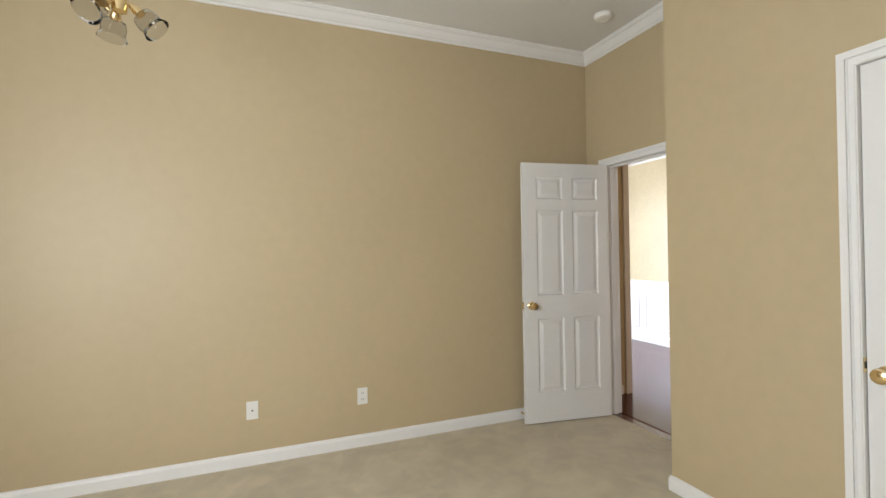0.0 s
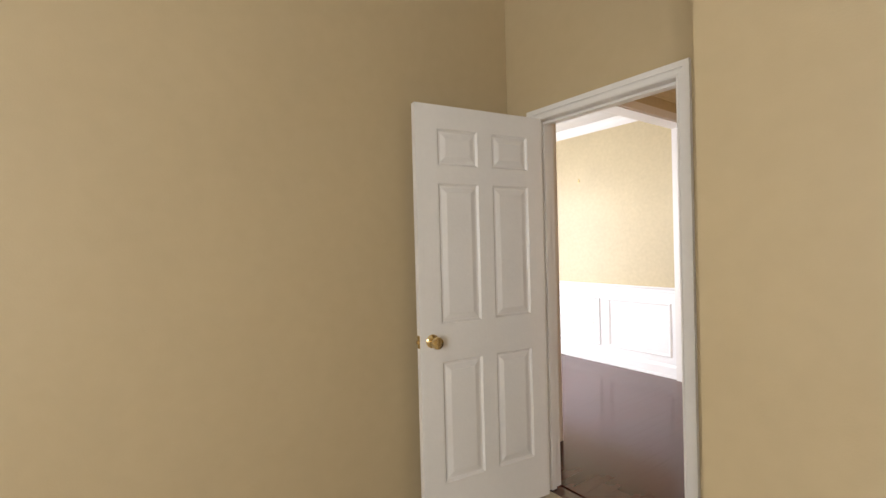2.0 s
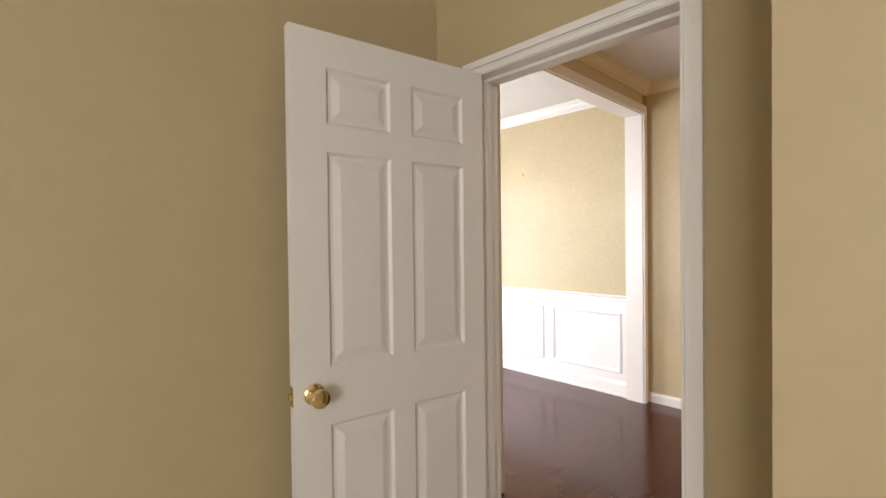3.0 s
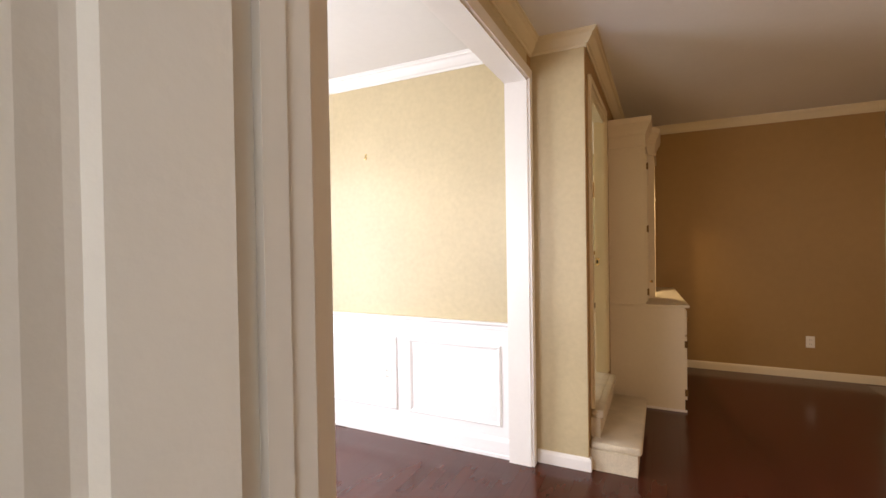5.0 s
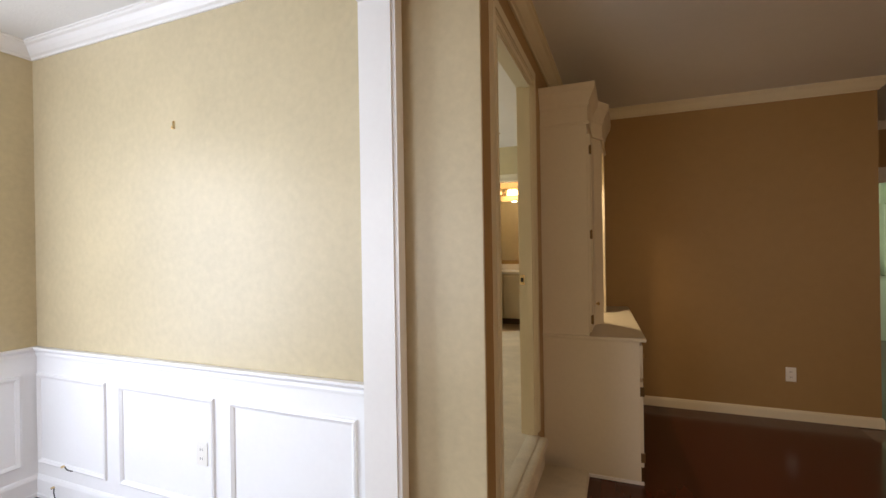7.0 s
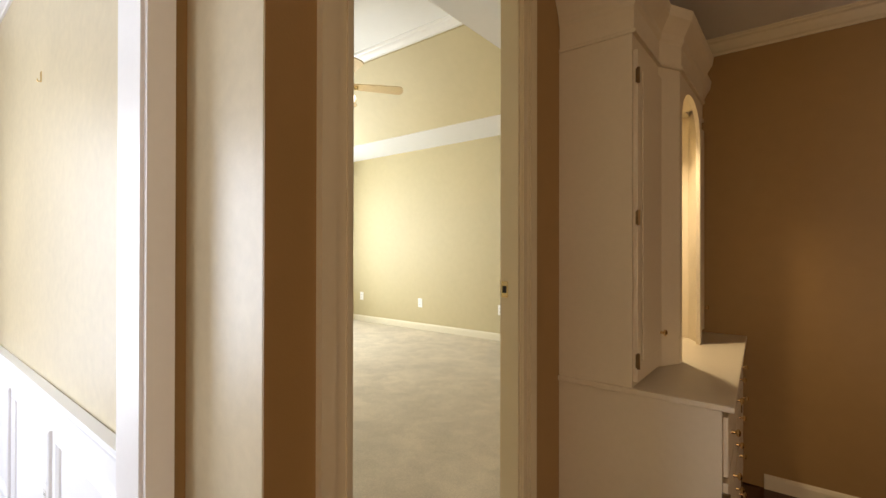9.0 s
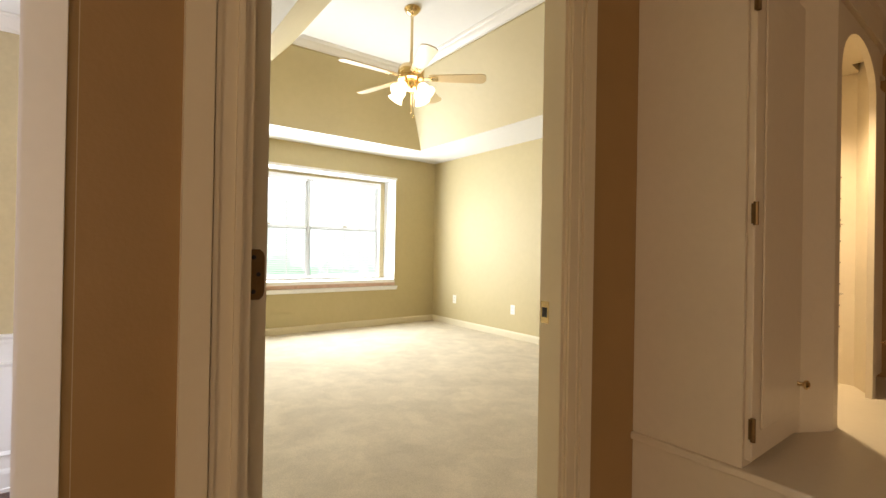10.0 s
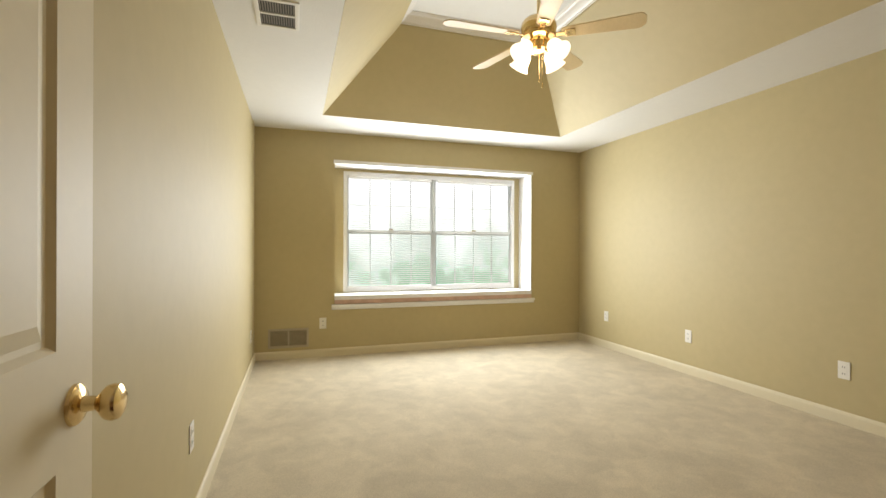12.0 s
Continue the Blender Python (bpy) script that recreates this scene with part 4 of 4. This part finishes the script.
def fan(m):
    f = thing("ceiling_fan", m, "brass ceiling fan with pale wood blades and lit tulip shades", "ceiling fan")
    drop = UZ + 0.1 - 2.91
    bm = bmesh.new()
    lathe(bm, [(0.0001, drop), (0.07, drop), (0.072, drop - 0.012), (0.055, drop - 0.035), (0.03, drop - 0.055), (0.0001, drop - 0.06)])
    part("canopy", bm, BRASS, f, "", True)
    bm = bmesh.new()
    lathe(bm, [(0.0001, drop - 0.05), (0.0125, drop - 0.05), (0.0125, 0.10), (0.0001, 0.10)], seg=14)
    part("downrod", bm, BRASS, f, "", True)
    bm = bmesh.new()
    lathe(bm, [(0.0001, 0.115), (0.03, 0.11), (0.05, 0.095), (0.095, 0.08), (0.11, 0.06), (0.115, 0.03), (0.11, 0.0), (0.10, -0.012), (0.115, -0.02), (0.11, -0.04), (0.07, -0.055), (0.05, -0.06), (0.05, -0.10), (0.058, -0.11), (0.05, -0.13), (0.0001, -0.135)], seg=32)
    part("motor_housing", bm, BRASS, f, "", True)
    for k in range(5):
        a = 52 + 72 * k
        bm = bmesh.new()
        ol = [(0.16, -0.045), (0.595, -0.068), (0.62, -0.062), (0.642, -0.035), (0.645, 0.0), (0.642, 0.035), (0.62, 0.062), (0.595, 0.068), (0.16, 0.045), (0.145, 0.03), (0.145, -0.03)]
        tp = [bm.verts.new((x, y, 0.004)) for x, y in ol]
        bt = [bm.verts.new((x, y, -0.004)) for x, y in ol]
        bm.faces.new(tp)
        bm.faces.new(bt[::-1])
        for i in range(len(ol)):
            bm.faces.new((tp[i], bt[i], bt[(i + 1) % len(ol)], tp[(i + 1) % len(ol)]))
        bmesh.ops.transform(bm, matrix=pose(0, 0, -0.02, rz=a) @ pose(0, 0, 0, rx=-12), verts=bm.verts)
        bl = part("blade", bm, BLADE, f, "pale wood fan blade")
        bm = bmesh.new()
        box(bm, 0.09, 0.20, -0.016, 0.016, -0.012, -0.006, 0.002)
        box(bm, 0.17, 0.23, -0.03, 0.03, -0.012, -0.006, 0.002)
        bmesh.ops.transform(bm, matrix=pose(0, 0, -0.02, rz=a) @ pose(0, 0, 0, rx=-12), verts=bm.verts)
        part("blade_iron", bm, BRASS, f)
    for k in range(4):
        a = 20 + 90 * k
        tilt = pose(0, 0, 0, rz=a) @ Matrix.Translation((0.09, 0, -0.088)) @ Matrix.Rotation(radians(180 - 42), 4, "Y")
        bm = bmesh.new()
        lathe(bm, [(0.0001, -0.05), (0.012, -0.045), (0.014, 0.0), (0.024, 0.008), (0.024, 0.028), (0.0001, 0.03)], tilt, 14)
        part("lamp_holder", bm, BRASS, f, "", True)
        bm = bmesh.new()
        pr = [(0.025, 0.02), (0.038, 0.035), (0.044, 0.06), (0.046, 0.085), (0.056, 0.11), (0.068, 0.128)]
        lathe_open(bm, pr, tilt)
        sh = part("shade", bm, SHADE, f, "frosted tulip glass shade, lit", True)
        sh.modifiers.new("thick", "SOLIDIFY").thickness = 0.003
        sh.visible_shadow = False
        bm = bmesh.new()
        bmesh.ops.create_uvsphere(bm, u_segments=14, v_segments=9, radius=0.024, matrix=tilt @ Matrix.Translation((0, 0, 0.07)) @ Matrix.Diagonal((1, 1, 1.3, 1)))
        part("bulb", bm, BULB, f, "glowing light bulb", True).visible_shadow = False
    for x, y, l in ((0.03, 0.01, 0.22), (-0.025, 0.02, 0.16)):
        bm = bmesh.new()
        lathe(bm, [(0.0001, -0.12), (0.0015, -0.12), (0.0015, -0.12 - l), (0.0001, -0.12 - l)], Matrix.Translation((x, y, 0)), 6)
        lathe(bm, [(0.0001, -0.12 - l), (0.005, -0.125 - l), (0.005, -0.145 - l), (0.0001, -0.15 - l)], Matrix.Translation((x, y, 0)), 8)
        part("pull_chain", bm, BRASS, f, "", True)


def lathe_open(bm, profile, m, seg=20):
    rings = [[bm.verts.new(m @ Vector((r * math.cos(2 * math.pi * i / seg), r * math.sin(2 * math.pi * i / seg), z))) for i in range(seg)] for r, z in profile]
    for a, b in zip(rings, rings[1:]):
        for i in range(seg):
            bm.faces.new((a[i], a[(i + 1) % seg], b[(i + 1) % seg], b[i]))


fan(pose(-2.34, 4.685, 2.91))

# ---- small wall fittings ----


def plate(name, m, label, kind_of):
    """A wall plate: x along, z up, front towards -y."""
    p = thing(name, m, label, "wall plate")
    bm = bmesh.new()
    box(bm, -0.036, 0.036, -0.005, 0, -0.058, 0.058, 0.003)
    part("cover", bm, PLASTIC, p)
    bm = bmesh.new()
    if kind_of == "outlet":
        for z in (-0.022, 0.022):
            box(bm, -0.017, 0.017, -0.007, -0.005, z - 0.014, z + 0.014, 0.001)
        part("sockets", bm, PLASTIC, p)
        bm = bmesh.new()
        for z in (-0.022, 0.022):
            box(bm, -0.008, -0.005, -0.0075, -0.007, z - 0.006, z + 0.006)
            box(bm, 0.005, 0.008, -0.0075, -0.007, z - 0.005, z + 0.005)
        part("slots", bm, DARK, p, "dark socket slots")
    elif kind_of == "switch":
        box(bm, -0.005, 0.005, -0.016, -0.005, -0.004, 0.010, 0.001)
        part("toggle", bm, PLASTIC, p)
    else:
        lathe(bm, [(0.0001, 0.005), (0.005, 0.005), (0.005, 0.012), (0.0001, 0.012)], Matrix.Rotation(radians(90), 4, "X"), 10)
        part("jack", bm, DARK, p, "small dark jack", True)
    return p


for y, z, k, lb in ((-2.70, 0.35, "jack", "ivory cable jack plate low on the tan wall"), (-1.985, 0.35, "outlet", "ivory power outlet low on the tan wall")):
    plate("outlet_plate", pose(0, y, z, rz=90), lb, k)
plate("outlet_plate", pose(1.94, YF, 0.37), "white power outlet on the caramel wall", "outlet")
plate("outlet_plate", pose(-1.25, YD - 0.008, 0.46), "white power outlet on the wainscot", "outlet")
for x, z in ((-4.16, 0.72), (-3.0, 0.70), (-1.755, 0.705)):
    plate("outlet_plate", pose(x, YR, z), "white power outlet low on the bedroom wall", "outlet")
plate("outlet_plate", pose(XW, 3.46, 0.705, rz=90), "white power outlet under the bedroom window", "outlet")
plate("outlet_plate", pose(-1.81, YL, 0.73, rz=180), "white power outlet on the bedroom side wall", "outlet")
plate("outlet_plate", pose(-4.32, YL, 0.67, rz=180), "white power outlet in the far corner", "outlet")


LOUVRE = mat("grey_register_louvre", (0.20, 0.18, 0.15), 0.5, vary=0.05, scale=9)


def vent(name, m, w, h, cols, label, paint=VENTP):
    v = thing(name, m, label, "vent")
    bm = bmesh.new()
    b = 0.022
    for s in ((0, w, 0, b), (0, w, h - b, h), (0, b, b, h - b), (w - b, w, b, h - b)):
        box(bm, s[0], s[1], -0.008, 0, s[2], s[3], 0.002)
    for i in range(1, cols):
        x = w * i / cols
        box(bm, x - 0.008, x + 0.008, -0.007, 0, b, h - b)
    part("frame", bm, paint, v)
    # dark sheet standing in for the shaded depth behind the slats
    bm = bmesh.new()
    box(bm, b, w - b, -0.0012, -0.0006, b, h - b)
    part("backing", bm, VENTBACK if paint is VENTP else DARK, v)
    n = int((h - 2 * b) / 0.012)
    for i in range(n):
        for c in range(cols):
            bm = bmesh.new()
            z = b + (i + 0.5) * (h - 2 * b) / n
            x0 = w * c / cols + (b if c == 0 else 0.008)
            x1 = w * (c + 1) / cols - (b if c == cols - 1 else 0.008)
            box(bm, x0, x1, -0.006, -0.0015, z - 0.0025, z + 0.0025)
            part("slat", bm, paint if paint is VENTP else LOUVRE, v)
    return v


vent("return_vent", pose(XW, 2.915, 0.465, rz=90), 0.40, 0.20, 2, "tan painted wall vent grille beside the corner")
vent("ceiling_vent", pose(-2.44, 3.20, HM, rx=90), 0.30, 0.22, 2, "white ceiling air register with two banks of dark louvres", PLASTIC)


def strike_plate(m, label):
    p = thing("strike_plate", m, label, "strike plate")
    bm = bmesh.new()
    box(bm, -0.013, 0.013, -0.0015, 0, -0.029, 0.029, 0.0006)
    part("plate", bm, BRASS, p)
    bm = bmesh.new()
    box(bm, -0.008, 0.008, -0.0022, -0.0015, -0.013, 0.013)
    part("latch_hole", bm, DARK, p, "dark latch hole")


strike_plate(pose(X3B + 0.018, MY1, ZM + 0.905), "brass strike plate on the white door jamb")
strike_plate(pose(DX1, 0.022, 0.94, rz=-90), "brass strike plate on the bedroom door jamb")
strike_plate(pose(2.166, CY + 0.005, 0.90, rz=90), "dark brass strike plate on the closet jamb")

sm = thing("smoke_detector", pose(0.62, -0.34, H1), "round white smoke detector on the ceiling", "smoke detector")
bm = bmesh.new()
lathe(bm, [(0.0001, 0), (0.062, 0), (0.064, -0.012), (0.060, -0.016), (0.056, -0.030), (0.044, -0.036), (0.03, -0.037), (0.028, -0.034), (0.0001, -0.034)], seg=36)
part("housing", bm, PLASTIC, sm, "", True)
bm = bmesh.new()
lathe(bm, [(0.0001, -0.034), (0.010, -0.034), (0.009, -0.039), (0.0001, -0.040)], seg=14)
part("test_button", bm, PLASTIC, sm, "", True)

hk = thing("picture_hook", pose(-1.42, YD, 2.09), "small brass picture hook nailed to the dining wall", "hook")
bm = bmesh.new()
box(bm, -0.008, 0.008, -0.003, 0, -0.02, 0.022, 0.001)
box(bm, -0.004, 0.004, -0.014, -0.003, -0.02, -0.016, 0.001)
box(bm, -0.004, 0.004, -0.014, -0.011, -0.016, -0.008, 0.001)
part("hook_body", bm, BRASS, hk)

ds = thing("door_stop", pose(0.014, -0.70, 0.05), "dark spring door stop on the baseboard", "door stop")
bm = bmesh.new()
lathe(bm, [(0.0001, 0), (0.011, 0), (0.007, 0.006), (0.006, 0.05), (0.0001, 0.052)], Matrix.Rotation(radians(90), 4, "Y"), 12)
part("spring", bm, BRASS, ds, "", True)
bm = bmesh.new()
lathe(bm, [(0.0001, 0.05), (0.009, 0.05), (0.009, 0.062), (0.0001, 0.064)], Matrix.Rotation(radians(90), 4, "Y"), 12)
part("rubber_tip", bm, DARK, ds, "", True)

# ---- chandelier at the edge of the small bedroom ----


def chandelier(m):
    c = thing("ceiling_light", m, "brass ceiling fan light with clear glass shades in the small bedroom", "ceiling light")
    bm = bmesh.new()
    lathe(bm, [(0.0001, 0.64), (0.06, 0.64), (0.05, 0.59), (0.012, 0.58), (0.012, 0.16), (0.03, 0.15), (0.035, 0.10), (0.03, 0.05), (0.0001, 0.04)], seg=24)
    part("body", bm, BRASS, c, "", True)
    for k in range(3):
        tilt = pose(0, 0, 0, rz=205 + 120 * k) @ Matrix.Translation((0.07, 0, 0.06)) @ Matrix.Rotation(radians(180 - 45), 4, "Y")
        bm = bmesh.new()
        lathe(bm, [(0.0001, -0.04), (0.012, -0.035), (0.022, 0.0), (0.022, 0.02), (0.0001, 0.02)], tilt, 14)
        part("lamp_holder", bm, BRASS, c, "", True)
        bm = bmesh.new()
        lathe_open(bm, [(0.022, 0.015), (0.045, 0.03), (0.052, 0.06), (0.05, 0.085), (0.062, 0.11)], tilt)
        sh = part("glass_shade", bm, THINGLASS, c, "clear glass shade", True)
        sh.visible_shadow = False
        sh.modifiers.new("thick", "SOLIDIFY").thickness = 0.003


chandelier(pose(0.80, -3.20, H1 - 0.64))

# ---- cable stubs at the dining baseboard ----


def cable(name, m, label, pts):
    c = thing(name, m, label, "cable")
    cu = bpy.data.curves.new("cable", "CURVE")
    cu.dimensions, cu.bevel_depth, cu.bevel_resolution = "3D", 0.003, 2
    sp = cu.splines.new("BEZIER")
    sp.bezier_points.add(len(pts) - 1)
    for p, q in zip(sp.bezier_points, pts):
        p.co = q
        p.handle_left_type = p.handle_right_type = "AUTO"
    cu.materials.append(DARK)
    ob = new("wire", cu)
    ob.parent = c
    bm = bmesh.new()
    lathe(bm, [(0.0001, 0), (0.006, 0), (0.006, 0.016), (0.0001, 0.017)], Matrix.Translation(pts[-1]) @ Matrix.Rotation(radians(90), 4, "X"), 10)
    part("plug", bm, BRASS, c, "small metal cable plug", True)


cable("loose_cable", pose(0, 0, 0), "dark coaxial cable stub hanging from the dining wainscot", [(-2.26, YD - 0.008, 0.20), (-2.25, YD - 0.05, 0.23), (-2.24, YD - 0.07, 0.262)])
cable("loose_cable", pose(0, 0, 0), "dark cable stub rising from the dining floor edge", [(-2.39, YD - 0.03, 0.0), (-2.39, YD - 0.045, 0.07), (-2.375, YD - 0.05, 0.11)])

# ---- floor planks, last ----


def planks():
    rnd = random.Random(7)
    meshes = {}
    wd = 0.083

    def plank_bm(bm, x, y, ln):
        g = 0.0003
        box(bm, x + g, x + wd - g, y + g, y + ln - g, -0.0055, 0.0)

    count = 0
    far = bmesh.new()
    cols = int((2.4 - XD) / wd)
    for i in range(cols):
        x = XD + i * wd
        y = (0.13 if x > -0.15 else -1.1)
        first = True
        while True:
            top = YD - 0.01 if x + wd < AX0 else (YH - 0.005 if x + wd < X3 - 0.01 else (HY0 if x < 0.77 else YF - 0.005))
            if y > top - 0.05:
                break
            ln = round(rnd.uniform(0.5, 1.7), 1) if not first else round(rnd.uniform(0.2, 1.4), 1)
            first = False
            if y + ln > top:
                ln = round(top - y, 3)
            near = y + ln > 0.1 and y < 4.2 and x < 1.9
            if near and count < 290:
                if ln not in meshes:
                    bm = bmesh.new()
                    plank_bm(bm, 0, 0, ln)
                    ob = link("plank", bm, PLANK)
                    meshes[ln] = ob.data
                else:
                    ob = new("plank", meshes[ln])
                ob.parent = FLOOR
                ob.location = (x, y, 0)
                count += 1
            else:
                plank_bm(far, x, y, ln)
            y += ln
    ob = link("far_planks", far, PLANK)
    ob.parent = FLOOR
    tagged(ob, "dark cherry floor planks farther off", kind="stuff")


planks()
